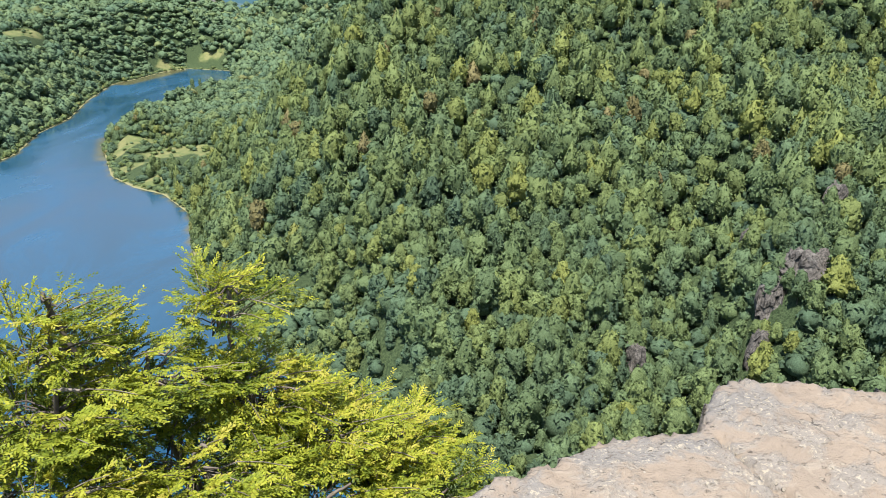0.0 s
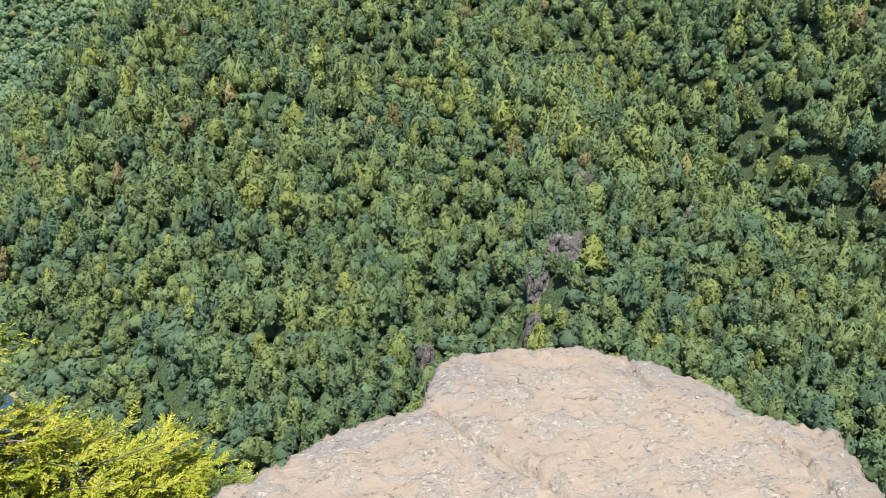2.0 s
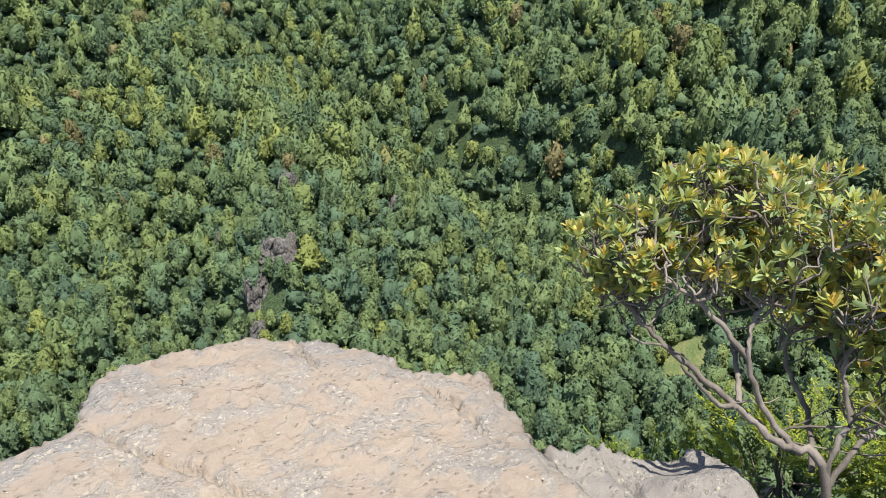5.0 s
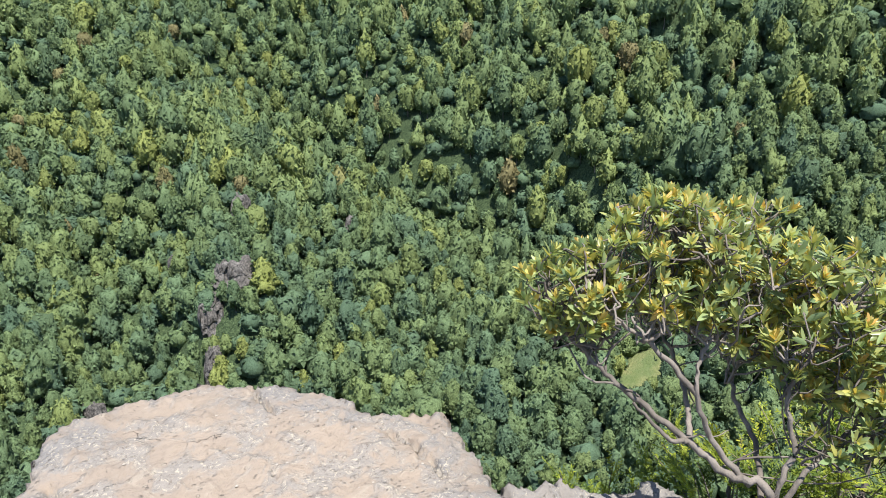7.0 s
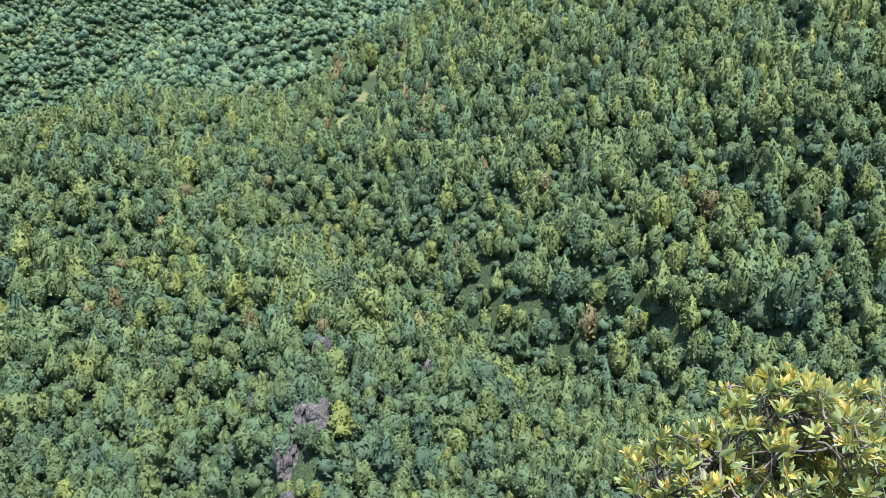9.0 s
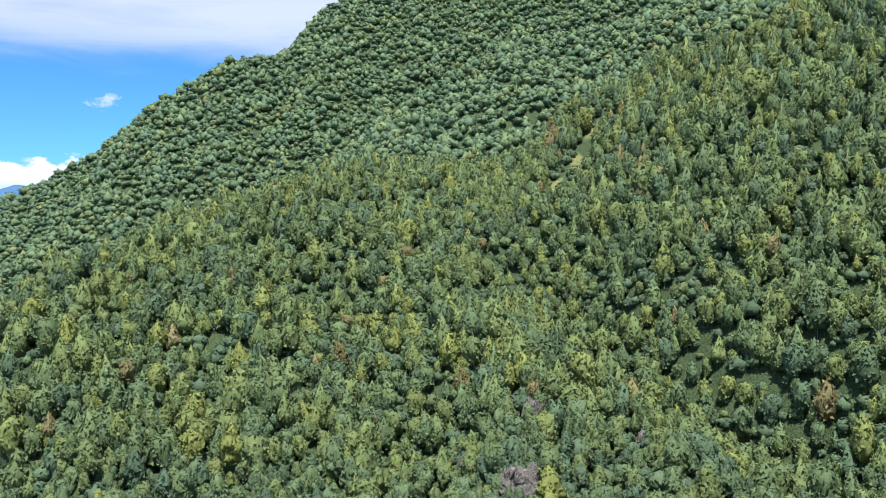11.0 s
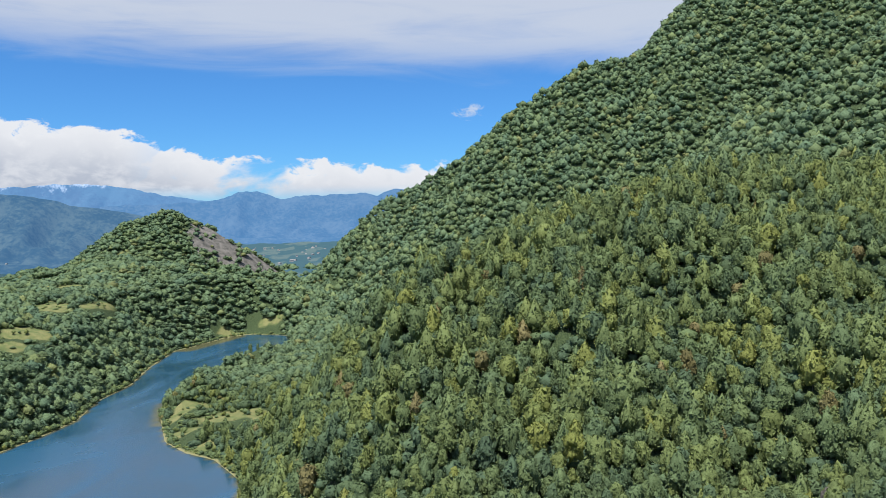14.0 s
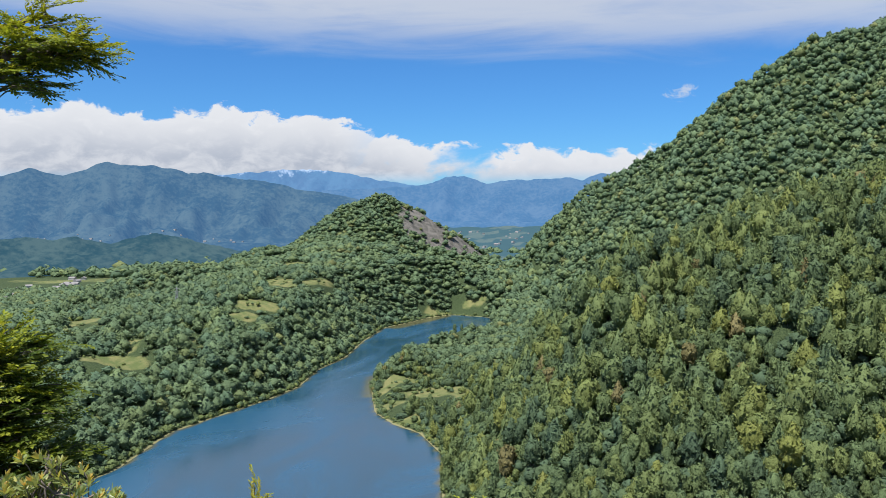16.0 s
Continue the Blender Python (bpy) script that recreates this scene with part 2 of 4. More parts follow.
NEAR_SPUR = [polar(-7.6, 462, 96), polar(-6.6, 472, 119), polar(-2.4, 500, 127), polar(1.6, 520, 134), polar(8, 560, 157), polar(15.5, 620, 183), polar(24.4, 690, 181), polar(30, 740, 165)]
CRAG_SPUR = [polar(22.5, 420, 98), polar(27, 400, 86), polar(31.7, 370, 72), polar(35, 345, 60), polar(39, 325, 50), polar(44.4, 300, 38), polar(51.5, 275, 25)]
CRAG_NOSE = [polar(27, 400, 86), polar(27, 330, 74), polar(26.8, 285, 59), polar(26, 264, 41)]
# ravines: line, depth, half-width
GULLIES = [([polar(15, 450, 0), polar(17.5, 370, 0), polar(20, 300, 0), polar(21.5, 235, 0)], 25, 25), ([polar(28, 480, 0), polar(33, 432, 0), polar(39, 388, 0), polar(44, 360, 0), polar(52, 325, 0)], 26, 30),
           ([polar(2, 430, 0), polar(4.5, 350, 0), polar(8, 260, 0)], 13, 24), ([polar(-4, 440, 0), polar(-3, 370, 0), polar(-2, 300, 0)], 10, 22), ([polar(11, 480, 0), polar(12, 400, 0), polar(13, 300, 0)], 7, 22)]
RIGHT_MOUNTAIN = [polar(33, 765, 232), polar(35, 720, 258), polar(42, 690, 278), polar(48, 680, 300), polar(60, 680, 330), polar(80, 660, 360), polar(110, 640, 380)]
MID_SPUR = [polar(15.9, 980, 238), polar(20.9, 1000, 302), polar(26.7, 1020, 358), polar(34.7, 1050, 385), polar(48, 1060, 440)]
FAR_MOUNTAIN = [polar(-10.5, 1490, 60), polar(-10.1, 1490, 112), polar(-9.6, 1480, 142), polar(-7.9, 1450, 184), polar(-5.9, 1420, 208), polar(-2.3, 1380, 257), polar(2.6, 1350, 350),
                polar(6.8, 1350, 409), polar(10.9, 1380, 428), polar(14.2, 1430, 526), polar(16.3, 1470, 552), polar(26, 1600, 700), polar(45, 1650, 820)]
MOUND = [polar(-43, 1000, 52), polar(-37.6, 1150, 78), polar(-33, 1250, 66), polar(-29, 1350, 84), polar(-26.3, 1385, 136), polar(-24.8, 1395, 163), polar(-22.7, 1400, 180), polar(-20.7, 1410, 158),
         polar(-18.2, 1425, 120), polar(-16.2, 1440, 68), polar(-15.3, 1445, 26)]
LEFT_BANK = [polar(-58, 620, 45), polar(-47, 760, 52), polar(-38, 800, 58), polar(-33, 900, 66), polar(-28, 1150, 80), polar(-25, 1320, 110)]
HOME = [(2.9, 0.0, 150.0), (1.0, -1.0, 149.8), (0, -6, 149.8), (8, -40, 156), (40, -200, 205), (0, -600, 260)]
HOME_SIDE = [(8, -40, 152), (120, -110, 165), (260, -150, 190)]


def land_height(x, y):
    far = np.hypot(x, y)
    base = 5 + 95 * smooth(y, 2400, 4600) - 20 * smooth(-x - 0.25 * y, 500, 900) + 24 * smooth(x, 40, 260) * smooth(-y, -700, -300)
    base = base + 4 * waves(x, y, 260, 3)
    base = base - 4.5 * np.exp(-((x + 250) / 60) ** 2 - ((y - 770) / 170) ** 2)      # the low point in the lake
    h = base
    for line, slope, round_by, rough in ((NEAR_SPUR, 0.5, 40, 0.8), (CRAG_SPUR, 0.75, 10, 0.6), (CRAG_NOSE, 1.15, 7, 0.5), (RIGHT_MOUNTAIN, 0.8, 10, 1.4), (MID_SPUR, 0.85, 10, 1.5),
                                        (FAR_MOUNTAIN, 1.15, 8, 1.3), (MOUND, 0.85, 20, 1), (LEFT_BANK, 0.34, 90, 1)):
        top, off = ridge(x, y, line, slope, round_by)
        top = top + rough * np.clip(off / 160, 0, 1) * (7 * waves(x, y, 230, 11) + 4 * waves(x, y, 70, 12, 3) + 5 - 11 * np.abs(waves(x, y, 190, 13, 2)))
        if line is NEAR_SPUR:  # its back falls away steeply
            back = ((x + 55) * -0.761 + (y - 487) * 0.649)
            top = top - 0.75 * np.clip(back, 0, 260)
        h = soft_max(h, top, 6)
    for line, depth, wide in GULLIES:
        off = ridge(x, y, line, 1.0, 0.0)[1]
        h = h - np.minimum(depth * np.exp(-(off / wide) ** 2), np.maximum(h - base, 0) * 0.85)
    h = h - 6 * (1 - np.abs(waves(x, y, 150, 17, 3))) ** 4 * smooth(h, 25, 60) * smooth(far, 200, 300) * (1 - smooth(far, 800, 1100))
    h = soft_max(h, ridge(x, y, HOME, 1.9, 0.8)[0], 0.3)
    h = soft_max(h, ridge(x, y, HOME_SIDE, 2.2, 5.0)[0], 2.0)
    d = shore_distance(x, y, SHORE)
    h = np.minimum(h, 0.3 + 0.24 * np.clip(d, 0, 14) + 1.2 * np.clip(d - 12, 0, None))
    h = np.where(d > 0, np.maximum(h, 0.35 + 0.05 * np.minimum(d, 20)), np.maximum(-7.0, 0.3 + 0.22 * d))
    p = shore_distance(x, y, POND)
    return np.where(p < 12, np.minimum(h, np.where(p > 0, 3.6 + 0.2 * p, 2.5)), h)


# open ground, as (x, y, half-length, half-width, heading): pasture and clearings
CLEARINGS = [(342, 556, 46, 3.2, -28), (-480, 832, 18, 34, -30), (-455, 878, 11, 34, 6), (-436, 712, 24, 17, -31), (-423, 663, 15, 11, -33), (-548, 990, 18, 24, -29), (-440, 505, 25, 12, -40), (-452, 540, 6, 20, -36), (-540, 580, 18, 26, -43), (-420, 578, 5, 14, -36),
             (-322, 1110, 22, 9, -8), (-345, 1124, 14, 7, 0), (-365, 1082, 24, 10, -38), (-203, 598, 26, 17, -18), (-245, 628, 16, 9, 0), (-180, 586, 16, 8, 0), (-254, 596, 9, 34, 16), (-232, 550, 9, 26, 30), (-205, 517, 22, 6, -20),
             (208, 128, 8, 12, 35), (203, 108, 6, 9, 45), (-420, 2500, 80, 60, 0), (-620, 2420, 60, 50, 0)]
# bare stone and landslips: same order
BARE = [(-432, 1306, 58, 84, 32), (-400, 1300, 24, 40, 20), (-470, 1250, 14, 24, 20), (-485, 1290, 14, 20, 20), (348, 466, 4, 22, 0)]


def within(x, y, spots):
    most = np.zeros(x.shape)
    edge = 0.35 * waves(x, y, 38, 21, 3)
    for cx, cy, a, b, turn in spots:
        c, s = math.cos(radians(turn)), math.sin(radians(turn))
        u, v = ((x - cx) * c - (y - cy) * s) / a, ((x - cx) * s + (y - cy) * c) / b
        most = np.maximum(most, np.clip(1.5 - np.sqrt(u * u + v * v) + edge, 0, 1))
    return most


def spaced(centre, reach):
    """Grid lines that lie close together near the centre and further apart away from it."""
    out, d = [0.0], 0.0
    while d < reach:
        d += min(7.5, max(0.7, 0.08 * d)) if d < 520 else 13.0 if d < 1000 else 13.0 + 0.05 * (d - 1000)
        out.append(d)
    out = np.array(out)
    return np.concatenate([-out[:0:-1], out]) + centre


def mesh_of(name, verts, faces, material, smooth_shade=True):
    me = bpy.data.meshes.new(name)
    size = faces.shape[1]
    me.vertices.add(len(verts))
    me.vertices.foreach_set("co", np.asarray(verts, np.float32).ravel())
    me.loops.add(faces.size)
    me.loops.foreach_set("vertex_index", faces.astype(np.int32).ravel())
    me.polygons.add(len(faces))
    me.polygons.foreach_set("loop_start", np.arange(0, faces.size, size, dtype=np.int32))
    me.update(calc_edges=True)
    if smooth_shade:
        me.shade_smooth()
    else:
        me.shade_flat()
    me.materials.append(material)
    return me


def value_per_point(me, name, values):
    me.attributes.new(name, "FLOAT", "POINT").data.foreach_set("value", np.asarray(values, np.float32))


gx, gy = np.meshgrid(spaced(0.0, 5200), spaced(0.0, 5200))
gz = land_height(gx, gy)
rows_n, cols_n = gx.shape
cell = np.arange(rows_n * cols_n).reshape(rows_n, cols_n)
quads = np.stack([cell[:-1, :-1], cell[:-1, 1:], cell[1:, 1:], cell[1:, :-1]], -1).reshape(-1, 4)
me = mesh_of("ground", np.stack([gx, gy, gz], -1).reshape(-1, 3), quads, GROUND)
far_open = np.where(np.hypot(gx, gy) > 1900, 0.35 + 0.6 * waves(gx, gy, 300, 31), 0)
value_per_point(me, "open_land", np.maximum(within(gx, gy, CLEARINGS), np.clip(far_open, 0, 1)).ravel())
value_per_point(me, "bare_rock", within(gx, gy, BARE).ravel())
tagged(new("ground", me), "wooded valley floor and mountain slopes with pasture", "ground", kind="structure")


def water_sheet(ring, level, name, label):
    xs = [p[0] for p in ring]
    ys = [p[1] for p in ring]
    wx, wy = np.meshgrid(np.arange(min(xs) - 14, max(xs) + 15, 7.0), np.arange(min(ys) - 14, max(ys) + 15, 7.0))
    d = shore_distance(wx, wy, ring)
    c = np.arange(wx.size).reshape(wx.shape)
    f = np.stack([c[:-1, :-1], c[:-1, 1:], c[1:, 1:], c[1:, :-1]], -1).reshape(-1, 4)
    f = f[(d.ravel()[f] < 7).any(1)]
    me = mesh_of(name, np.stack([wx, wy, np.full(wx.shape, level)], -1).reshape(-1, 3), f, WATER)
    bar = np.exp(-to_line(wx, wy, (-384, 960), (-358, 1078))[0] ** 2 / 15 ** 2) + np.exp(-to_line(wx, wy, (-288, 660), (-262, 590))[0] ** 2 / 7 ** 2) * 0.7
    value_per_point(me, "shallow", np.clip(np.maximum(1.0 + d / 5.0, bar), 0, 1).ravel())
    return tagged(new(name, me), label, "lake", kind="structure")


water_sheet(SHORE, 0.0, "water", "calm dark blue lake water between wooded slopes")
water_sheet(POND, 3.2, "water", "small far pond of the same valley")

# ---------------------------------------------------------------- forest
def ball(times):
    """A unit ball of triangles."""
    bm = bmesh.new()
    bmesh.ops.create_icosphere(bm, subdivisions=times, radius=1.0)
    v = np.array([p.co[:] for p in bm.verts])
    f = np.array([[p.index for p in q.verts] for q in bm.faces])
    bm.free()
    return v, f


def unit(v):
    return v / np.maximum(np.linalg.norm(v, axis=-1, keepdims=True), 1e-9)


def crown_shape(rng, clumps, kind, fine, sprigs=0, size=0.12, slim=1.6):
    """One crown of height 1 and width 1, meant to stand `slim` times as tall as wide: overlapping leafy clumps round a dome, with loose sprays standing off it.
    kind 0: broad and round, 1: tall and narrower at the top, 2: layered."""
    way, f = ball(fine)
    u = (np.arange(clumps) + 0.5) / clumps
    z = 0.16 + 0.76 * u ** 0.9
    if kind == 1:
        wide = np.where(z < 0.4, 0.66 + 0.9 * (z - 0.16), 0.9 * (1.0 - ((z - 0.4) / 0.6) ** 1.5) + 0.02)
    else:
        wide = np.where(z < 0.5, 0.6 + 0.9 * (z - 0.16), np.sqrt(np.clip(1.0 - ((z - 0.5) / 0.5) ** 2, 0, 1)) * 0.9)
    if kind == 2:
        z = np.round(z * 5) / 5 * 0.75 + z * 0.25
    a = np.arange(clumps) * 2.39996 + rng.uniform(-0.5, 0.5, clumps)
    lop = 1.0 + rng.uniform(0.0, 0.22) * np.cos(a - rng.uniform(0, 6.28))     # one side fuller than the other
    r = rng.uniform(0.65, 1.3, clumps) * 0.88 / math.sqrt(clumps)
    out = np.maximum(wide * 0.5 - 0.4 * r, 0.0) * lop * rng.uniform(0.75, 1.15, clumps)
    c = np.stack([np.cos(a) * out, np.sin(a) * out, (z + rng.uniform(-0.03, 0.03, clumps) - 0.45) * slim], -1)
    r = np.append(r, (0.24, 0.22))
    c = np.vstack([c, (0.0, 0.0, 0.12), (0.0, 0.0, -0.16)])
    along = way @ c.T                              # how far along each direction every clump lies
    miss = (c * c).sum(1)[None] - along ** 2
    reach = np.where(miss < r ** 2, along + np.sqrt(np.maximum(r ** 2 - miss, 0)), 0.0).max(1)
    v = way * np.maximum(reach, 0.16)[:, None] * rng.uniform(0.76, 1.04, (len(way), 1))
    v[:, 2] = np.maximum(v[:, 2], -0.33 * slim)
    f = f[v[f].mean(1)[:, 2] > -0.3 * slim]
    corner = v[f]
    normal = np.cross(corner[:, 1] - corner[:, 0], corner[:, 2] - corner[:, 0])
    area = np.linalg.norm(normal, axis=1)
    if sprigs:
        pick = rng.choice(len(f), sprigs, p=area / area.sum())
        mix = rng.dirichlet((1.0, 1.0, 1.0), sprigs)
        over = unit(normal[pick])
        n = unit(over + np.array([0, 0, 0.25]) + 0.75 * rng.normal(0, 1, (sprigs, 3)))
        spot = (corner[pick] * mix[:, :, None]).sum(1) + over * rng.uniform(-0.1, 0.75, (sprigs, 1)) * size
        e1 = unit(np.cross(n, rng.normal(0, 1, (sprigs, 3))))
        e2 = np.cross(n, e1)
        k = size * rng.uniform(0.6, 1.3, (sprigs, 1))
        leaf = np.stack([spot + e1 * k * 0.62, spot - e1 * k * 0.35 + e2 * k * 0.5, spot - e1 * k * 0.35 - e2 * k * 0.5 - n * k * 0.2], 1)
        f = np.vstack([f, len(v) + np.arange(3 * sprigs).reshape(-1, 3)])
        v = np.vstack([v, leaf.reshape(-1, 3)])
    used, back = np.unique(f, return_inverse=True)
    return v[used] / np.array([1.0, 1.0, slim]) + np.array([0.0, 0.0, 0.45]), back.reshape(f.shape)


def unit_vector(rng):
    return Vector(unit(rng.normal(0, 1, 3)))


def stems(rng, pos, tall, wide):
    """Thin three-sided trunks from the ground into the crowns."""
    n = len(pos)
    a = np.array([0, 2.09, 4.19])
    ring = np.stack([np.cos(a), np.sin(a), 0 * a], -1)
    low = pos[:, None, :] + ring[None] * (0.028 * wide)[:, None, None] + np.array([0, 0, -0.6])
    high = pos[:, None, :] + ring[None] * (0.012 * wide)[:, None, None] + np.stack([0 * tall, 0 * tall, tall * 0.7], -1)[:, None, :]
    v = np.concatenate([low, high], 1)
    f = np.array([[0, 1, 4], [0, 4, 3], [1, 2, 5], [1, 5, 4], [2, 0, 3], [2, 3, 5]])
    return v.reshape(-1, 3), (f[None] + 6 * np.arange(n)[:, None, None]).reshape(-1, 3)


def wood(name, label, pos, tall, wide, tint, shapes, leaf_mat, rng, with_stems=True):
    """Many trees as one object of uncounted stuff."""
    pick, turn = rng.integers(0, len(shapes), len(pos)), rng.uniform(0, 2 * np.pi, len(pos))
    vs, fs, ts, n = [], [], [], 0
    for k, (v, f) in enumerate(shapes):
        i = np.nonzero(pick == k)[0]
        c, s = np.cos(turn[i])[:, None], np.sin(turn[i])[:, None]
        w, t = wide[i][:, None], tall[i][:, None]
        x, y = (v[None, :, 0] * c - v[None, :, 1] * s) * w + pos[i, 0, None], (v[None, :, 0] * s + v[None, :, 1] * c) * w + pos[i, 1, None]
        vs.append(np.stack([x, y, v[None, :, 2] * t + pos[i, 2, None]], -1).reshape(-1, 3))
        fs.append((f[None] + (n + len(v) * np.arange(len(i)))[:, None, None]).reshape(-1, 3))
        ts.append(np.repeat(tint[i], len(v)))
        n += len(v) * len(i)
    me = mesh_of(name, np.vstack(vs), np.vstack(fs), leaf_mat)
    value_per_point(me, "tint", np.concatenate(ts))
    ob = tagged(new(name, me), label, "forest", kind="stuff")
    if with_stems:
        v, f = stems(rng, pos, tall, wide)
        under = tagged(new("trunks", mesh_of("trunks", v, f, BARK)), kind="stuff")
        under.parent = ob
    return ob


def scatter(rng, box, gap):
    """Jittered places on a grid."""
    x, y = np.meshgrid(np.arange(box[0], box[1], gap), np.arange(box[2], box[3], gap))
    x = (x + rng.uniform(-0.5, 0.5, x.shape) * gap).ravel()
    y = (y + rng.uniform(-0.5, 0.5, y.shape) * gap).ravel()
    return x + 0.6 * gap * waves(x, y, 9 * gap, 33, 2), y + 0.6 * gap * waves(x, y, 9 * gap, 34, 2)


OUTCROPS = [(128, 254, 15, 7.5, 9), (117, 252, 9, 10, 7), (110, 240, 7, 9, 6), (103, 228, 6, 8, 6), (72, 252, 8, 8, 7), (196, 273, 6, 6, 6), (193, 321, 7, 6, 8), (128, 300, 9, 6, 8), (150, 286, 8, 6, 8), (134, 268, 8, 7, 7)]   # x, y, width, height, depth


def growing(rng, x, y, thin=0.0):
    """Keeps the places where trees stand; gives them their height on the land."""
    d = shore_distance(x, y, SHORE)
    keep = (d > np.where(x < -320, 6.0, 0.8)) & (shore_distance(x, y, POND) > 10) & (within(x, y, CLEARINGS) < 0.45) & (np.hypot(x, y - 5) > 62)
    keep &= (within(x, y, BARE) < 0.5) | (rng.uniform(0, 1, x.shape) < 0.12)
    for ox, oy, w, h, deep in OUTCROPS:   # nothing grows on the rock or close below it
        r = math.hypot(ox, oy)
        along, down = (x - ox) * oy / r - (y - oy) * ox / r, -((x - ox) * ox + (y - oy) * oy) / r
        keep &= ~((np.abs(along) < w * 0.46) & (down > -deep * 0.1) & (down < h * 0.75))
    r = np.hypot(x, y)
    for back in (9, 20):   # only grass in front of the open ground
        keep &= within(x * (1 + back / r), y * (1 + back / r), CLEARINGS[:19]) < 0.5
    keep &= (np.hypot(x + 274, y - 872) > 16) & (np.hypot(x + 262, y - 845) > 12)
    keep &= rng.uniform(0, 1, x.shape) > thin
    return x[keep], y[keep]


rng = np.random.default_rng(7)
NEAR_SHAPES = [crown_shape(rng, n, k, 3, 350, 0.115) for n, k in ((34, 0), (28, 1), (40, 1), (30, 0), (36, 1), (32, 1), (36, 2), (28, 1))]
MID_SHAPES = [crown_shape(rng, n, k, 2, 240, 0.14) for n, k in ((22, 0), (18, 1), (28, 1), (20, 0), (26, 1), (22, 1), (26, 2), (18, 1))]
BANK_SHAPES = [crown_shape(rng, n, k, 1, 60, 0.2, 1.15) for n, k in ((9, 0), (7, 0), (10, 1), (8, 0), (12, 0), (9, 1))]
FAR_SHAPES = [crown_shape(rng, n, k, 1, 24, 0.26, 1.2) for n, k in ((7, 0), (9, 1), (8, 0), (10, 0), (6, 1))]
BUSH_SHAPES = [crown_shape(rng, n, 0, 1, 50, 0.18, 0.8) for n in (7, 9, 12)]


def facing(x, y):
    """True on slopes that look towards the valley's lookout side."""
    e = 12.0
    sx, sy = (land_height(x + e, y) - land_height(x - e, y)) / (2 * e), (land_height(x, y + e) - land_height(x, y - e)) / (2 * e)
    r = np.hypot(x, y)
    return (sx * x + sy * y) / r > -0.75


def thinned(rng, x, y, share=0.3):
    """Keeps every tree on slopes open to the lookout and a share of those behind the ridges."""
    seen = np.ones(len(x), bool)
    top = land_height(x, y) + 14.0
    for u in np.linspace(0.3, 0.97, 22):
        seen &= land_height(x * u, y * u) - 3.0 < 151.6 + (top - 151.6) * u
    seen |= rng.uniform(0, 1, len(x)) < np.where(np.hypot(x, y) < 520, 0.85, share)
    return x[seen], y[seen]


def sizes(rng, x, y, tall, wide):
    n = len(x)
    stand = waves(x, y, 120, 41)
    big = np.exp(np.clip(rng.normal(0, 0.33, n), -0.75, 0.5)) * (1 + 0.12 * stand)
    t = tall * big * rng.uniform(0.9, 1.12, n)
    tint = np.clip(0.42 + 0.2 * waves(x, y, 90, 42) + rng.normal(0, 0.19, n), 0, 0.93)
    tint = np.where(rng.uniform(0, 1, n) < 0.01, rng.uniform(0.95, 0.97, n), tint)
    r = np.hypot(x, y)
    scrub = np.maximum(within(x * (1 + 26 / r), y * (1 + 26 / r), CLEARINGS[:19]), within(x * (1 + 40 / r), y * (1 + 40 / r), CLEARINGS[:19]))
    return t * (1 - 0.5 * smooth(scrub, 0.3, 0.6)), wide * big, tint


# belts by distance from the lookout, on either side of the lake
x, y = scatter(rng, (-310, 700, -150, 720), 5.8)
x, y = growing(rng, x, y)
r, b = np.hypot(x, y), np.degrees(np.arctan2(x, y))
sel = (r < 330) & (b > -30) & (b < 80)
nx, ny = x[sel], y[sel]
x, y = scatter(rng, (-310, 700, -150, 720), 6.5)
x, y = growing(rng, x, y)
r, b = np.hypot(x, y), np.degrees(np.arctan2(x, y))
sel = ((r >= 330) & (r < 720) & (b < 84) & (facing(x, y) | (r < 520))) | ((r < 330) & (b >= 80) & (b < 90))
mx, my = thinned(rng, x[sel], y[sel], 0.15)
t, w, tint = sizes(rng, mx, my, 13.0, 7.0)
low = 0.5 + 0.5 * smooth(mx, -240, -60)
t, w = t * low, w * low
steep = np.clip((mx - 150) / 250, 0, 1)
wood("forest", "dense green beech forest on the facing slope", np.stack([mx, my, land_height(mx, my) - 0.5], -1), t * (1 + 0.25 * steep), w * (1 + 0.06 * steep), tint, MID_SHAPES, FOREST, rng)

x, y = scatter(rng, (-1500, 1150, 100, 2000), 5.6)
x, y = growing(rng, x, y)
r, b = np.hypot(x, y), np.degrees(np.arctan2(x, y))
left = x < -310
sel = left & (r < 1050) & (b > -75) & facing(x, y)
t, w, tint = sizes(rng, x[sel], y[sel], 7.2, 8.4)
wood("forest", "mixed green forest along the far shore of the lake", np.stack([x[sel], y[sel], land_height(x[sel], y[sel]) - 0.5], -1), t, w, tint, BANK_SHAPES, HAZED_FOREST, rng, False)
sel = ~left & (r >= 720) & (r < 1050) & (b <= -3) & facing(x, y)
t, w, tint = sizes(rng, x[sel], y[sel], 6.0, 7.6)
wood("forest", "mixed green forest at the head of the lake", np.stack([x[sel], y[sel], land_height(x[sel], y[sel]) - 0.5], -1), t, w, tint, BANK_SHAPES, HAZED_FOREST, rng, False)
x, y = scatter(rng, (-1500, 1150, 100, 2000), 6.1)
x, y = growing(rng, x, y)
r, b = np.hypot(x, y), np.degrees(np.arctan2(x, y))
left = x < -310
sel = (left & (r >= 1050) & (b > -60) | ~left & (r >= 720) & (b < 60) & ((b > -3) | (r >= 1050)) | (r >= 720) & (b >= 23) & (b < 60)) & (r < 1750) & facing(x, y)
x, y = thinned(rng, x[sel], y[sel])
t, w, tint = sizes(rng, x, y, 8.6, 9.4)
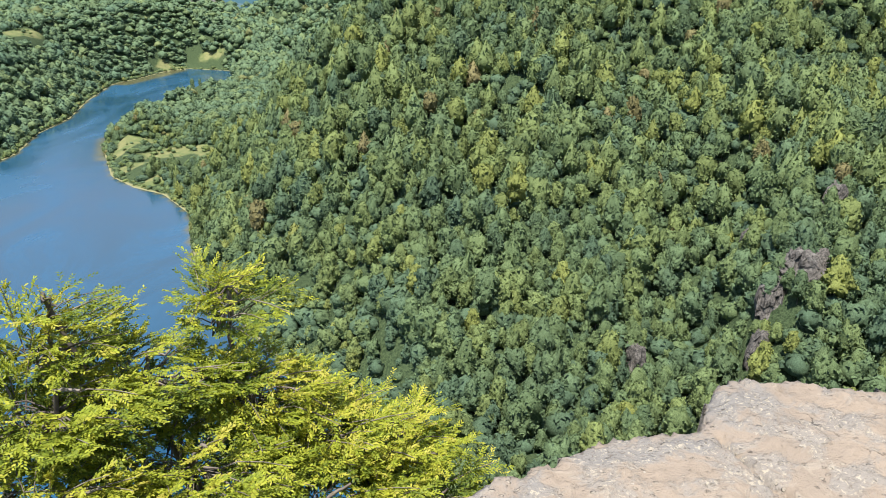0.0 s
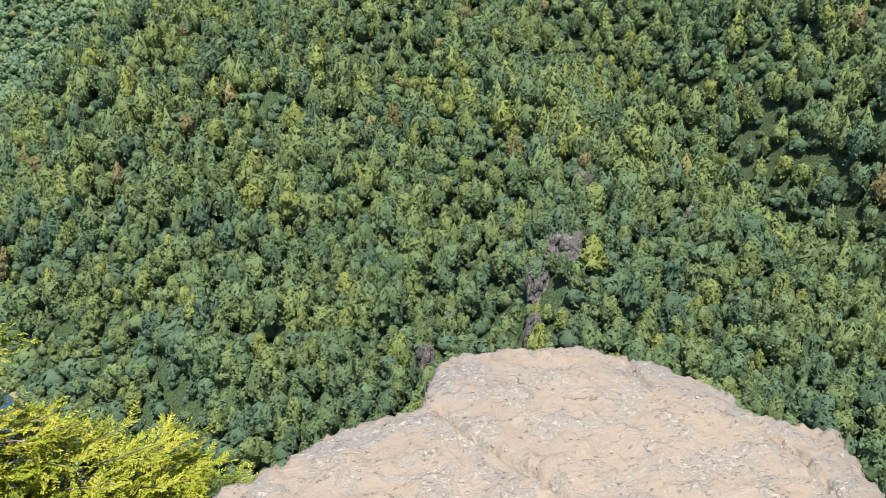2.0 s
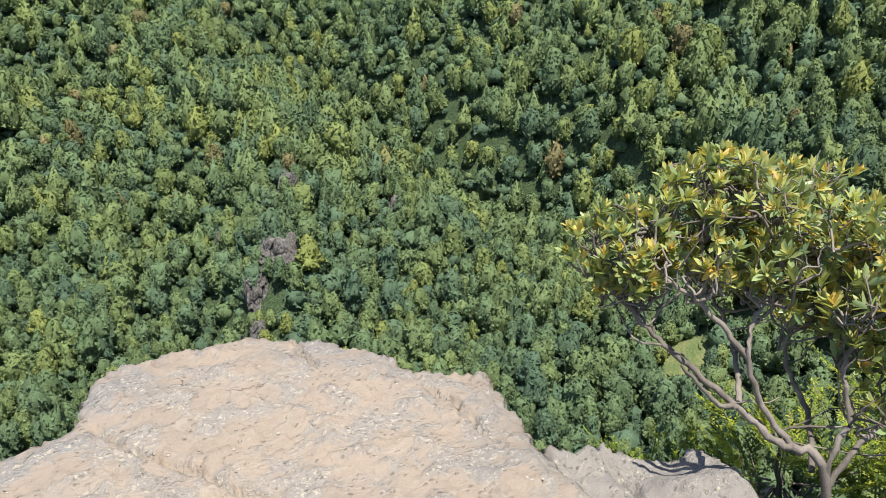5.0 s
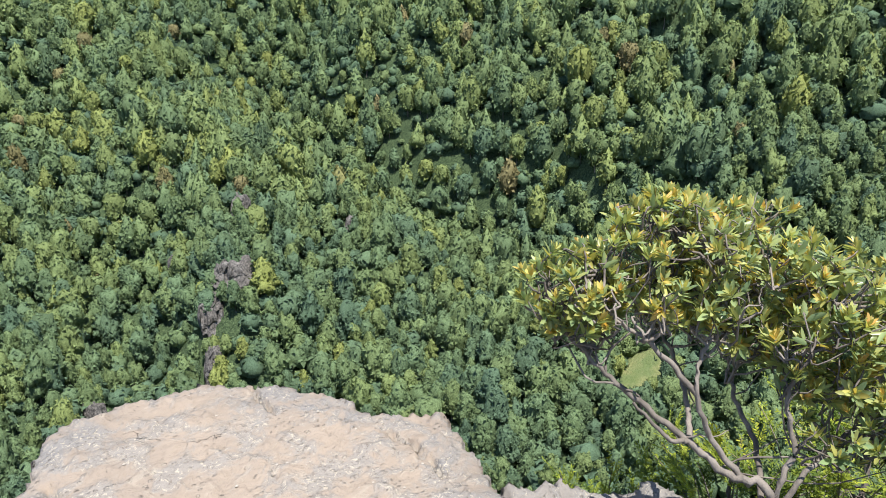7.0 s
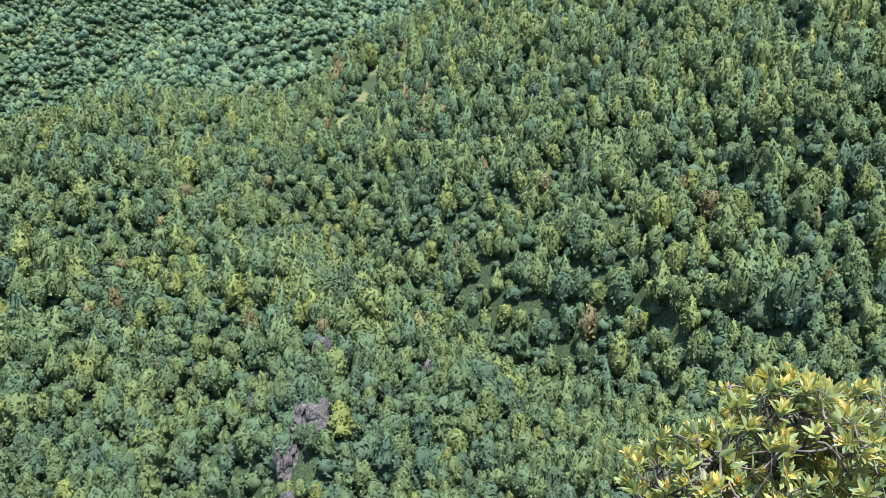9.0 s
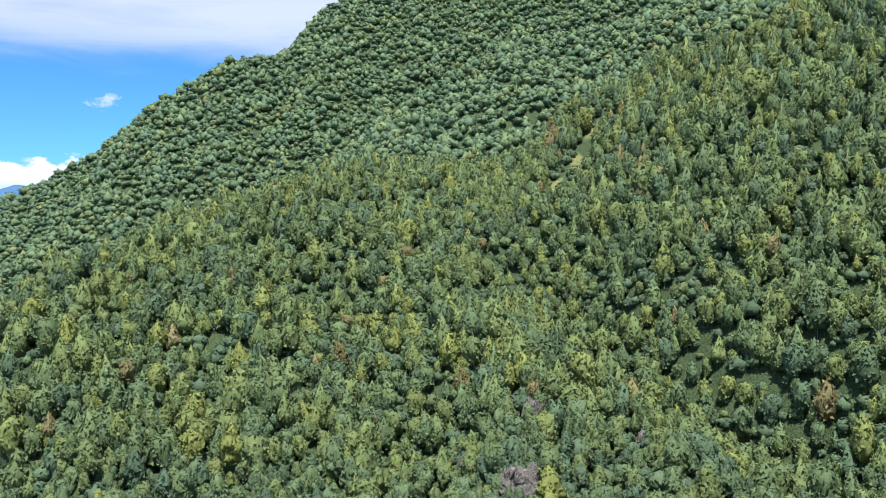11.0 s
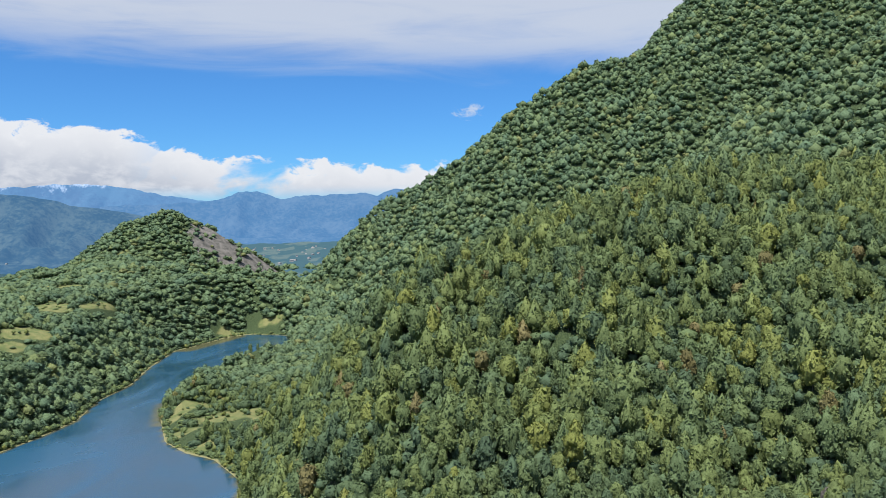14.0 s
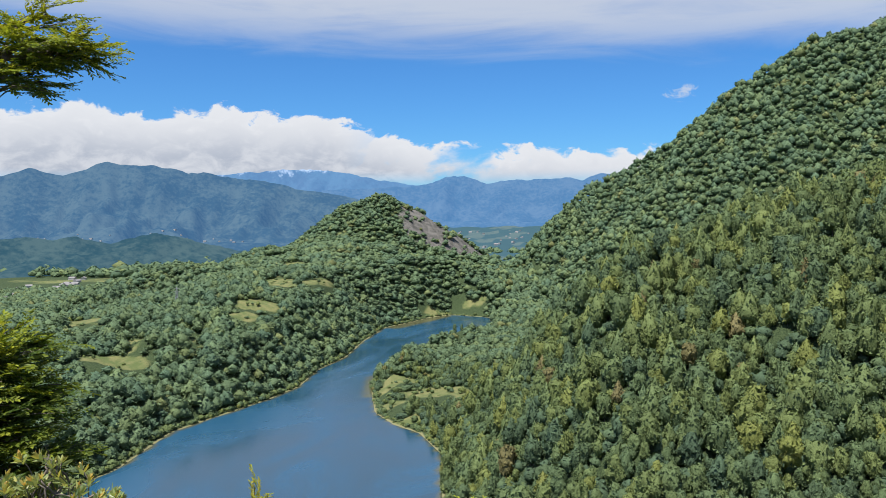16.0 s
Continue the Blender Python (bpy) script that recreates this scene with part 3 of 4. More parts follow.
t = np.where(x < -310, 0.7, 1.0) * t
wood("forest", "far forest on the high mountain, haze put into its colour", np.stack([x, y, land_height(x, y) - 0.5], -1), t, w, tint, FAR_SHAPES, HAZED_FOREST, rng, False)
x, y = scatter(rng, (-2300, 900, 1500, 2700), 22)
x, y = growing(rng, x, y)
r, b = np.hypot(x, y), np.degrees(np.arctan2(x, y))
sel = (r >= 1700) & (r < 2700) & (b <= -5) & (b > -60) & (waves(x, y, 300, 31) < 0.15)
t, w, tint = sizes(rng, x[sel], y[sel], 15.0, 24.0)
wood("forest", "far woods on the valley floor", np.stack([x[sel], y[sel], land_height(x[sel], y[sel]) - 0.5], -1), t, w, tint, FAR_SHAPES, HAZED_FOREST, rng, False)

# undergrowth between the trees of the near slopes
x, y = scatter(rng, (-300, 700, 60, 720), 6.0)
x, y = growing(rng, x, y)
r, b = np.hypot(x, y), np.degrees(np.arctan2(x, y))
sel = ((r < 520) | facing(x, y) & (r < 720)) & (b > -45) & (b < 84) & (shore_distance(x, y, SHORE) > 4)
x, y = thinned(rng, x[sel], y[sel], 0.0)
sel = np.ones(len(x), bool)
t, w, tint = sizes(rng, x[sel], y[sel], 5.0, 6.6)
# tint held to the dark greens, painting shade into the gaps between crowns
wood("undergrowth", "low green shrubs between the forest trees", np.stack([x[sel], y[sel], land_height(x[sel], y[sel]) - 0.8], -1), t, w, np.clip(tint - 0.35, 0, 0.5), BUSH_SHAPES, FOREST, rng, False)

# reeds and low bushes along the water's edge and on the open point
px_, py_ = [], []
for a, b_ in zip(SHORE, SHORE[1:] + SHORE[:1]):
    n = int(math.hypot(b_[0] - a[0], b_[1] - a[1]) / 1.7)
    u = rng.uniform(0, 1, n)
    nx_, ny_ = (b_[1] - a[1]), -(b_[0] - a[0])
    k = math.hypot(nx_, ny_)
    off = rng.uniform(0.0, 3.5, n)
    px_.append(a[0] + u * (b_[0] - a[0]) + nx_ / k * off), py_.append(a[1] + u * (b_[1] - a[1]) + ny_ / k * off)
sx, sy = scatter(rng, (-600, -150, 470, 1150), 5.0)
sel = (rng.uniform(0, 1, len(sx)) < 0.11) & (within(sx, sy, CLEARINGS) > 0.3) | (sx > -285) & (sy < 700) & (rng.uniform(0, 1, len(sx)) < 0.16)
px_, py_ = np.concatenate(px_ + [sx[sel]]), np.concatenate(py_ + [sy[sel]])
sel = (shore_distance(px_, py_, SHORE) > 0.0) & (np.hypot(px_, py_) > 130)
px_, py_ = px_[sel], py_[sel]
t, w, tint = sizes(rng, px_, py_, 3.0, 3.6)
wood("undergrowth", "low yellow-green bushes along the lake shore", np.stack([px_, py_, land_height(px_, py_) - 0.5], -1), t, w, np.clip(tint, 0, 0.93), BANK_SHAPES, FOREST, rng, False)

# the nearest trees one by one: the three hundred lowest on the facing slope, the rest of that belt joined
t, w, tint = sizes(rng, nx, ny, 11.5, 6.2)
low = np.where((ny < 350) & (nx > -130), smooth(shore_distance(nx, ny, SHORE), 2, 34), 1.0)     # scrub down by the water
t, w, tint = t * (0.36 + 0.64 * low), w * (0.5 + 0.5 * low), np.clip(tint + 0.25 * (1 - low), 0, 0.93)
nz = land_height(nx, ny) - 0.5
order = np.argsort(np.hypot(nx - 40, ny))
single, joined = order[:300], order[300:]
wood("forest", "dense green beech forest above the valley floor", np.stack([nx, ny, nz], -1)[joined], t[joined], w[joined], tint[joined], NEAR_SHAPES, FOREST, rng)


def forest_tree(shape, tint, seed):
    """One tree: a tapered trunk with limbs, and a crown."""
    r = np.random.default_rng(seed)
    base = new("tree")
    crown = new("crown", mesh_of("crown", *shape, FOREST))
    value_per_point(crown.data, "tint", np.full(len(shape[0]), tint))
    v, f = [], []

    def limb(a, b, r0, r1):
        a, b = np.array(a), np.array(b)
        i = len(v)
        for p, q in ((a, r0), (b, r1)):
            v.extend([p + q * np.array([math.cos(k * 1.257), math.sin(k * 1.257), 0]) for k in range(5)])
        f.extend([(i + k, i + (k + 1) % 5, i + 5 + (k + 1) % 5, i + 5 + k) for k in range(5)])

    limb((0, 0, -0.05), (0.01, 0, 0.4), 0.032, 0.022)
    limb((0.01, 0, 0.4), (0, 0.01, 0.85), 0.022, 0.006)
    for k in range(6):
        a, z = k * 2.4 + r.uniform(0, 1), 0.25 + 0.09 * k
        limb((0, 0, z), (0.3 * math.cos(a), 0.3 * math.sin(a), z + 0.1), 0.012, 0.004)
    trunk = new("trunk", mesh_of("trunk", np.array(v), np.array(f), BARK))
    crown.parent = trunk.parent = base
    return tagged(base, "green broadleaf tree in the dense valley forest", "tree", "trees of the near forest edge")


models = [forest_tree(NEAR_SHAPES[i % 8], v, i) for i, v in enumerate((0.2, 0.3, 0.38, 0.45, 0.52, 0.6, 0.7, 0.82, 0.9, 0.98))]
for i in single:
    m = models[int(np.clip(tint[i] * 9.5 + rng.uniform(-0.5, 0.5), 0, 9))]
    copy = copy_thing(m, pose(nx[i], ny[i], nz[i], 0, 0, rng.uniform(0, 360)))
    copy.scale = (w[i], w[i], t[i])
for dx, tall, wide in ((-9.5, 12, 4.4), (0, 18, 4.8), (8, 15, 3.6), (15, 10, 5.0)):   # a few dark spires on the point
    m = copy_thing(models[0], pose(-274 + dx, 873 + 0.2 * dx, land_height(np.array([-274.0 + dx]), np.array([873 + 0.2 * dx]))[0] - 0.3, 0, 0, 40 * dx))
    m.scale = (wide, wide, tall)
    tagged(m, "slender dark poplar on the lake point", "tree", "poplars on the point")
for m in models:
    for o in (*m.children, m):
        bpy.data.objects.remove(o)


# ---------------------------------------------------------------- crags, a pylon and the far houses
CRAG, g = material("crag_rock")
p = place_of(g)
big, fine = g.noise(p, 0.35, 5.0, 0.6), g.noise(g.vec("MULTIPLY", p, (1.0, 1.0, 0.5)), 1.6, 6.0, 0.7)
col = g.mix(g.step(fine, 0.36, 0.66), (0.04, 0.038, 0.036), (0.16, 0.145, 0.13))
col = g.mix(g.step(big, 0.5, 0.66, 0.0, 0.7), col, (0.2, 0.187, 0.17))
finish(g, principled(g, col, 0.95, fine, 0.9, 0.5, specular=0.15))
for ox, oy, w, h, deep in OUTCROPS:
    bm = bmesh.new()
    bmesh.ops.create_cube(bm, size=1.0)
    bmesh.ops.subdivide_edges(bm, edges=bm.edges[:], cuts=17, use_grid_fill=True)
    for v in bm.verts:
        v.co = v.co.lerp(v.co.normalized() * 0.58, 0.55)
        q = Vector((v.co.x * w, v.co.y * deep, v.co.z * h * 1.6))
        n1 = noise.noise(q * 0.16 + Vector((ox, oy, 0)))
        n2 = 0.6 * noise.cell(Vector((q.x * 0.5, q.y * 0.5, q.z * 0.3)) + Vector((ox, 0, oy))) + 0.8 * noise.noise(q * 0.45 + Vector((oy, ox, 0)))
        v.co = Vector((v.co.x * w * (1 - 0.25 * max(0, v.co.z) + 0.2 * n1), v.co.y * deep * (1 + 0.5 * n1) + 1.4 * n2, v.co.z * h * 1.6 + 1.6 * n2 + 2.5 * n1))
    me = bpy.data.meshes.new("rock_outcrop")
    bm.to_mesh(me)
    bm.free()
    me.materials.append(CRAG)
    ob = new("rock_outcrop", me)
    z = land_height(np.array([float(ox)]), np.array([float(oy)]))[0]
    ob.matrix_world = pose(ox, oy, z + h * 0.14, -14, 0, -math.degrees(math.atan2(ox, oy)))
    tagged(ob, "grey weathered crag breaking out of the forest slope", "rock", "crags on the slope")

PALE, g = material("painted_wall")
finish(g, principled(g, g.mix(g.noise(place_of(g), 0.4), (0.3, 0.3, 0.3), (0.45, 0.44, 0.43)), 0.8))
ROOF, g = material("sheet_roof")
finish(g, principled(g, g.mix(g.noise(place_of(g), 0.3), (0.16, 0.16, 0.17), (0.3, 0.28, 0.27)), 0.6))
STEEL, g = material("galvanised_steel")
finish(g, principled(g, g.mix(g.noise(place_of(g), 1.5), (0.4, 0.41, 0.42), (0.55, 0.56, 0.57)), 0.5, metal=0.6))


def part(name, bm, mat, parent, label=""):
    me = bpy.data.meshes.new(name)
    bm.to_mesh(me)
    bm.free()
    me.materials.append(mat)
    ob = new(name, me)
    ob.parent = parent
    return tagged(ob, label)


def box(bm, lo, hi):
    m = Matrix.Translation([(a + b) / 2 for a, b in zip(lo, hi)]) @ Matrix.Diagonal([b - a for a, b in zip(lo, hi)] + [1])
    bmesh.ops.create_cube(bm, size=1.0, matrix=m)


def bar(bm, a, b, w):
    a, b = Vector(a), Vector(b)
    q = (b - a).to_track_quat("Z", "Y").to_matrix().to_4x4()
    bmesh.ops.create_cube(bm, size=1.0, matrix=Matrix.Translation((a + b) / 2) @ q @ Matrix.Diagonal((w, w, (b - a).length, 1)))


house = new("house")
bm = bmesh.new()
box(bm, (-7, -5, -2), (7, 5, 4))
part("wall", bm, PALE, house)
bm = bmesh.new()
r = [bm.verts.new(v) for v in ((-7.6, -5.6, 3.9), (7.6, -5.6, 3.9), (7.6, 5.6, 3.9), (-7.6, 5.6, 3.9), (-7.6, 0, 7), (7.6, 0, 7))]
for f in ((0, 1, 5, 4), (2, 3, 4, 5), (0, 4, 3), (1, 2, 5), (3, 2, 1, 0)):
    bm.faces.new([r[i] for i in f])
part("roof", bm, ROOF, house)
tagged(house, "small pale house with a sheet-metal roof in the far valley", "house", "houses of the far town")
town_rng = np.random.default_rng(77)
for i in range(56):
    if i < 26:
        bb, dist = town_rng.uniform(-49.5, -42.5), town_rng.uniform(1560, 1800)
        dist += (bb + 47) * 60
    else:
        bb, dist = town_rng.uniform(-18, -11), town_rng.uniform(2700, 3700)
    hx, hy = dist * math.sin(radians(bb)), dist * math.cos(radians(bb))
    hz = land_height(np.array([hx]), np.array([hy]))[0] + (0 if i < 26 else 6)
    s = town_rng.uniform(0.6, 1.2) * (1 if i < 26 else 0.9)
    h = copy_thing(house, pose(hx, hy, hz, 0, 0, town_rng.uniform(0, 180)))
    h.scale = (s, s, s)

pylon = new("pylon")
for sx in (-1, 1):
    for sy in (-1, 1):
        bm = bmesh.new()
        bar(bm, (1.6 * sx, 1.6 * sy, -1), (0.25 * sx, 0.25 * sy, 22), 0.3)
        part("leg", bm, STEEL, pylon)
for k in range(5):
    bm = bmesh.new()
    s0, s1 = 1.6 - 0.27 * k, 1.6 - 0.27 * (k + 1)
    for sx, sy, tx, ty in ((-1, -1, 1, -1), (1, -1, 1, 1), (1, 1, -1, 1), (-1, 1, -1, -1)):
        bar(bm, (s0 * sx, s0 * sy, 4.3 * k), (s1 * tx, s1 * ty, 4.3 * (k + 1)), 0.16)
    part("brace", bm, STEEL, pylon)
for z in (17, 20):
    bm = bmesh.new()
    bar(bm, (-3.2, 0, z), (3.2, 0, z), 0.25)
    part("cross_arm", bm, STEEL, pylon)
pylon.matrix_world = pose(-502, 664, land_height(np.array([-502.0]), np.array([664.0]))[0], 0, 0, 20)
tagged(pylon, "slim grey steel power pylon on the wooded bank", "pylon")

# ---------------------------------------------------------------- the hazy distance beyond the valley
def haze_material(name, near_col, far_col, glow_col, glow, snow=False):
    """A far hillside seen through miles of air: a plain backdrop, its haze put in as a bluish glow."""
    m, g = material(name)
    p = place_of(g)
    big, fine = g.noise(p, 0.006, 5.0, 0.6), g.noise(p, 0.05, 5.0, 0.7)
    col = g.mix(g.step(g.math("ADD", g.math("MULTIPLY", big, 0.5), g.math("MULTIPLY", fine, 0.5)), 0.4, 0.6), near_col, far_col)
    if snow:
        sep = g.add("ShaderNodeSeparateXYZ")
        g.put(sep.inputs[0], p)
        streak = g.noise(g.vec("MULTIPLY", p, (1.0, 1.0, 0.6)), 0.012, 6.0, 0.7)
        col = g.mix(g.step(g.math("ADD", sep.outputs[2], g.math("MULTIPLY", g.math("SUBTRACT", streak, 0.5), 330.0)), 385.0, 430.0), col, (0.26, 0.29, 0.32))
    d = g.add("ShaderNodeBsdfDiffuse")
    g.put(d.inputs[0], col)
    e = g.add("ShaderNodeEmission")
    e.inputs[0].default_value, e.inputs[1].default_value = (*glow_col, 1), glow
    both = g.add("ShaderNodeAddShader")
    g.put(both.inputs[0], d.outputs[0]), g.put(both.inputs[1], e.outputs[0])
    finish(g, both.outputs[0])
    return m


def far_range(name, label, crest, far, foot_far, foot_z, mat, seed, rough, eye_z=151.6):
    """A mountain range: crest as (bearing, degrees above the horizon) at its distance, spurs running down to its foot."""
    bs = np.array([c[0] for c in crest])
    es = np.array([c[1] for c in crest])
    u, v = np.meshgrid(np.linspace(bs[0], bs[-1], 260), np.linspace(0, 1, 50))
    top = eye_z + far * np.tan(np.radians(np.interp(u, bs, es)))
    r = far + (foot_far - far) * v
    x, y = r * np.sin(np.radians(u)), r * np.cos(np.radians(u))
    arc = np.radians(u) * far
    spur = np.abs(waves(arc + 260 * v, 350 * v, 620, seed, 4))
    z = foot_z + (top - foot_z) * (1 - v) ** 1.15 - rough * (1 - spur) * np.sin(np.pi * np.clip(v * 1.15 + 0.02, 0, 1)) * (top - foot_z)
    z += np.where(v < 0.02, 1, 0.3) * 7 * waves(arc, 0 * arc, 150, seed + 1, 5)
    z = np.where(v > 0.97, -40, z)
    c = np.arange(u.size).reshape(u.shape)
    f = np.stack([c[:-1, :-1], c[1:, :-1], c[1:, 1:], c[:-1, 1:]], -1).reshape(-1, 4)
    tagged(new(name, mesh_of(name, np.stack([x, y, z], -1).reshape(-1, 3), f, mat)), label, "mountains", kind="structure")
    return x, y, z


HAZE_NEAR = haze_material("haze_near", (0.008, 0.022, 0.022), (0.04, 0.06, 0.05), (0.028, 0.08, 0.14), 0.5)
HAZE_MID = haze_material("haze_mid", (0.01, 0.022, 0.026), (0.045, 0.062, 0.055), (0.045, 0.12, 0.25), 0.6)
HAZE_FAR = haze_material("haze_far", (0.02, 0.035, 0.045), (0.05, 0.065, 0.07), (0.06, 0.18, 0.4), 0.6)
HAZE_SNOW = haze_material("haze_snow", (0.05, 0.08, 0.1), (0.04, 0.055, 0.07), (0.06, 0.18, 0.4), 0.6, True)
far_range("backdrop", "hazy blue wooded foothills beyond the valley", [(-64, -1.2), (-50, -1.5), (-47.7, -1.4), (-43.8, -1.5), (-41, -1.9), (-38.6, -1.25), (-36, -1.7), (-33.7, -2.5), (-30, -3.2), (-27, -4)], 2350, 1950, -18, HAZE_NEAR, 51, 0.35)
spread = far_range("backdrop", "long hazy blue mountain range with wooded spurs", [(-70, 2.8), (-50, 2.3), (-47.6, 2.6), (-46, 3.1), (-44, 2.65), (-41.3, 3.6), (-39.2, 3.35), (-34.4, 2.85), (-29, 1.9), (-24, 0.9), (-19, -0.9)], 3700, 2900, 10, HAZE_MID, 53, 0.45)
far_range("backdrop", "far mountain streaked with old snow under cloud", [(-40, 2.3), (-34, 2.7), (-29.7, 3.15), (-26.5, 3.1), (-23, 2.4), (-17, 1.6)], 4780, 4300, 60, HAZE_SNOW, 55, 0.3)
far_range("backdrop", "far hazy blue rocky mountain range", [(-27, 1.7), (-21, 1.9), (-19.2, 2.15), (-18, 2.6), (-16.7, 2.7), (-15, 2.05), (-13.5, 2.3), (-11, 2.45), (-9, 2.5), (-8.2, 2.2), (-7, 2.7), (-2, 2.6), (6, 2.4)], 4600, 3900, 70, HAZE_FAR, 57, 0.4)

# the plain at the valley's mouth, with fields and a far town
PLAIN, g = material("far_plain")
p = place_of(g)
field = g.add("ShaderNodeTexVoronoi")
g.put(field.inputs["Vector"], g.vec("MULTIPLY", p, (1.0, 0.5, 1.0)))
field.inputs["Scale"].default_value = 0.012
tone = g.add("ShaderNodeSeparateColor")
g.put(tone.inputs[0], field.outputs["Color"])
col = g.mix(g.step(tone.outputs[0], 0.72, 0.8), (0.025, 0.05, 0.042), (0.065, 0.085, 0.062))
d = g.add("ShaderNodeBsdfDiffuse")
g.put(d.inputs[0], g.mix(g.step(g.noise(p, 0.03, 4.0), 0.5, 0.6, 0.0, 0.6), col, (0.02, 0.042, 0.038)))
# haze over the plain, put into the surface as a faint blue emission
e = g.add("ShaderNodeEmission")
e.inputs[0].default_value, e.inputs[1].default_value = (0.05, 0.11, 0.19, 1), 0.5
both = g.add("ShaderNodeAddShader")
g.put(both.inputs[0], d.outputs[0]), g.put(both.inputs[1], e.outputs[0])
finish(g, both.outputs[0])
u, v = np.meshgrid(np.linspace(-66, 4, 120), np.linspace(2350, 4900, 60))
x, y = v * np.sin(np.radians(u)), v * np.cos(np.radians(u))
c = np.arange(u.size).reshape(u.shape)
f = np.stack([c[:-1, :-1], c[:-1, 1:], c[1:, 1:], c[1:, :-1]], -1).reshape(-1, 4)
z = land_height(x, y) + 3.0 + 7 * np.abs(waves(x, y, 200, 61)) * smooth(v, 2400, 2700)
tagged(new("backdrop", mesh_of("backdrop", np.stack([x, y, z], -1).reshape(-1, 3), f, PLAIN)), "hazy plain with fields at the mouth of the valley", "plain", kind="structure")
for k in range(55):   # villages scattered along the foot of the long range
    village = town_rng.integers(0, 9)
    i, j = int(np.clip(34 + 1.3 * (village % 3) + town_rng.normal(0, 2.2), 22, 44)), int(np.clip(70 + 14 * village + town_rng.normal(0, 5), 40, 230))
    h = copy_thing(house, pose(spread[0][i, j], spread[1][i, j], spread[2][i, j] + 1.0, 0, 0, town_rng.uniform(0, 180)))
    h.scale = [town_rng.uniform(0.35, 0.8)] * 3
for o in (*house.children, house):
    bpy.data.objects.remove(o)

# ---------------------------------------------------------------- the lookout rock
ROCK, g = material("lookout_rock")
p = inner(g)
big, mid, fine, grit = g.noise(p, 0.9, 4.0, 0.55), g.noise(p, 6.0, 6.0, 0.65, 0.4), g.noise(p, 30.0, 5.0, 0.7, 0.6), g.noise(p, 120.0, 4.0, 0.7)
streak = g.noise(g.vec("MULTIPLY", p, (1.0, 1.5, 1.0)), 9.0, 5.0, 0.7, 1.2)
col = g.mix(g.step(big, 0.38, 0.64), (0.232, 0.19, 0.15), (0.285, 0.229, 0.174))
col = g.mix(g.step(mid, 0.44, 0.58, 0.0, 0.9), col, (0.25, 0.225, 0.195))
at = g.add("ShaderNodeAttribute")
at.attribute_name = "weathered"
grey = g.mix(fine, (0.16, 0.15, 0.14), (0.25, 0.235, 0.215))
col = g.mix(g.step(g.math("ADD", at.outputs["Fac"], g.math("MULTIPLY", g.math("SUBTRACT", mid, 0.5), 1.6)), 0.3, 0.7, 0.0, 0.8), col, grey)
flake = g.add("ShaderNodeTexVoronoi")
g.put(flake.inputs["Vector"], g.vec("MULTIPLY", p, (1.0, 1.7, 1.0)))
flake.inputs["Scale"].default_value = 38.0
chosen = g.add("ShaderNodeSeparateColor")
g.put(chosen.inputs[0], flake.outputs["Color"])
chip = g.math("MULTIPLY", g.step(flake.outputs["Distance"], 0.42, 0.3), g.math("MULTIPLY", g.step(chosen.outputs[0], 0.7, 0.74), g.step(streak, 0.47, 0.56)))
col = g.mix(g.math("MULTIPLY", chip, 0.4), col, (0.37, 0.325, 0.26))
col = g.mix(g.step(streak, 0.56, 0.66, 0.0, 0.4), col, (0.35, 0.305, 0.24))
col = g.mix(g.step(streak, 0.38, 0.3, 0.0, 0.35), col, (0.17, 0.13, 0.095))
col = g.mix(g.step(fine, 0.33, 0.26, 0.0, 0.6), col, (0.14, 0.11, 0.085))
col = g.mix(g.step(grit, 0.42, 0.3, 0.0, 0.4), col, (0.15, 0.125, 0.1))
split = g.add("ShaderNodeTexVoronoi")
split.feature = "DISTANCE_TO_EDGE"
warp = g.add("ShaderNodeCombineXYZ")
g.put(warp.inputs[0], g.math("MULTIPLY", mid, 0.25)), g.put(warp.inputs[1], g.math("MULTIPLY", g.noise(g.vec("ADD", p, (5.0, 2.0, 0.0)), 5.0, 4.0, 0.6), 0.3))
g.put(split.inputs["Vector"], g.vec("ADD", p, warp.outputs[0]))
split.inputs["Scale"].default_value = 2.6
crevice = g.math("MULTIPLY", g.step(split.outputs["Distance"], 0.009, 0.002), g.step(g.noise(g.vec("ADD", p, (9.0, 4.0, 2.0)), 2.2, 3.0), 0.6, 0.68))
col = g.mix(g.math("MULTIPLY", crevice, 0.5), col, (0.1, 0.08, 0.06))
crumb = g.noise(p, 55.0, 4.0, 0.65, 0.8)
cluster = g.step(mid, 0.46, 0.58)
col = g.mix(g.math("MULTIPLY", g.step(crumb, 0.55, 0.62), g.math("MULTIPLY", cluster, 0.75)), col, (0.43, 0.375, 0.285))
col = g.mix(g.math("MULTIPLY", g.step(crumb, 0.42, 0.35), g.math("MULTIPLY", cluster, 0.6)), col, (0.12, 0.095, 0.07))
relief = g.math("ADD", g.math("ADD", g.math("MULTIPLY", g.math("ADD", fine, g.math("MULTIPLY", crumb, cluster)), 0.45), g.math("MULTIPLY", grit, 0.2)), g.math("ADD", g.math("SUBTRACT", g.math("MULTIPLY", chip, 0.4), g.math("MULTIPLY", crevice, 1.6)), g.math("MULTIPLY", streak, 0.6)))
finish(g, principled(g, col, 0.93, relief, 0.95, 0.02, specular=0.2))

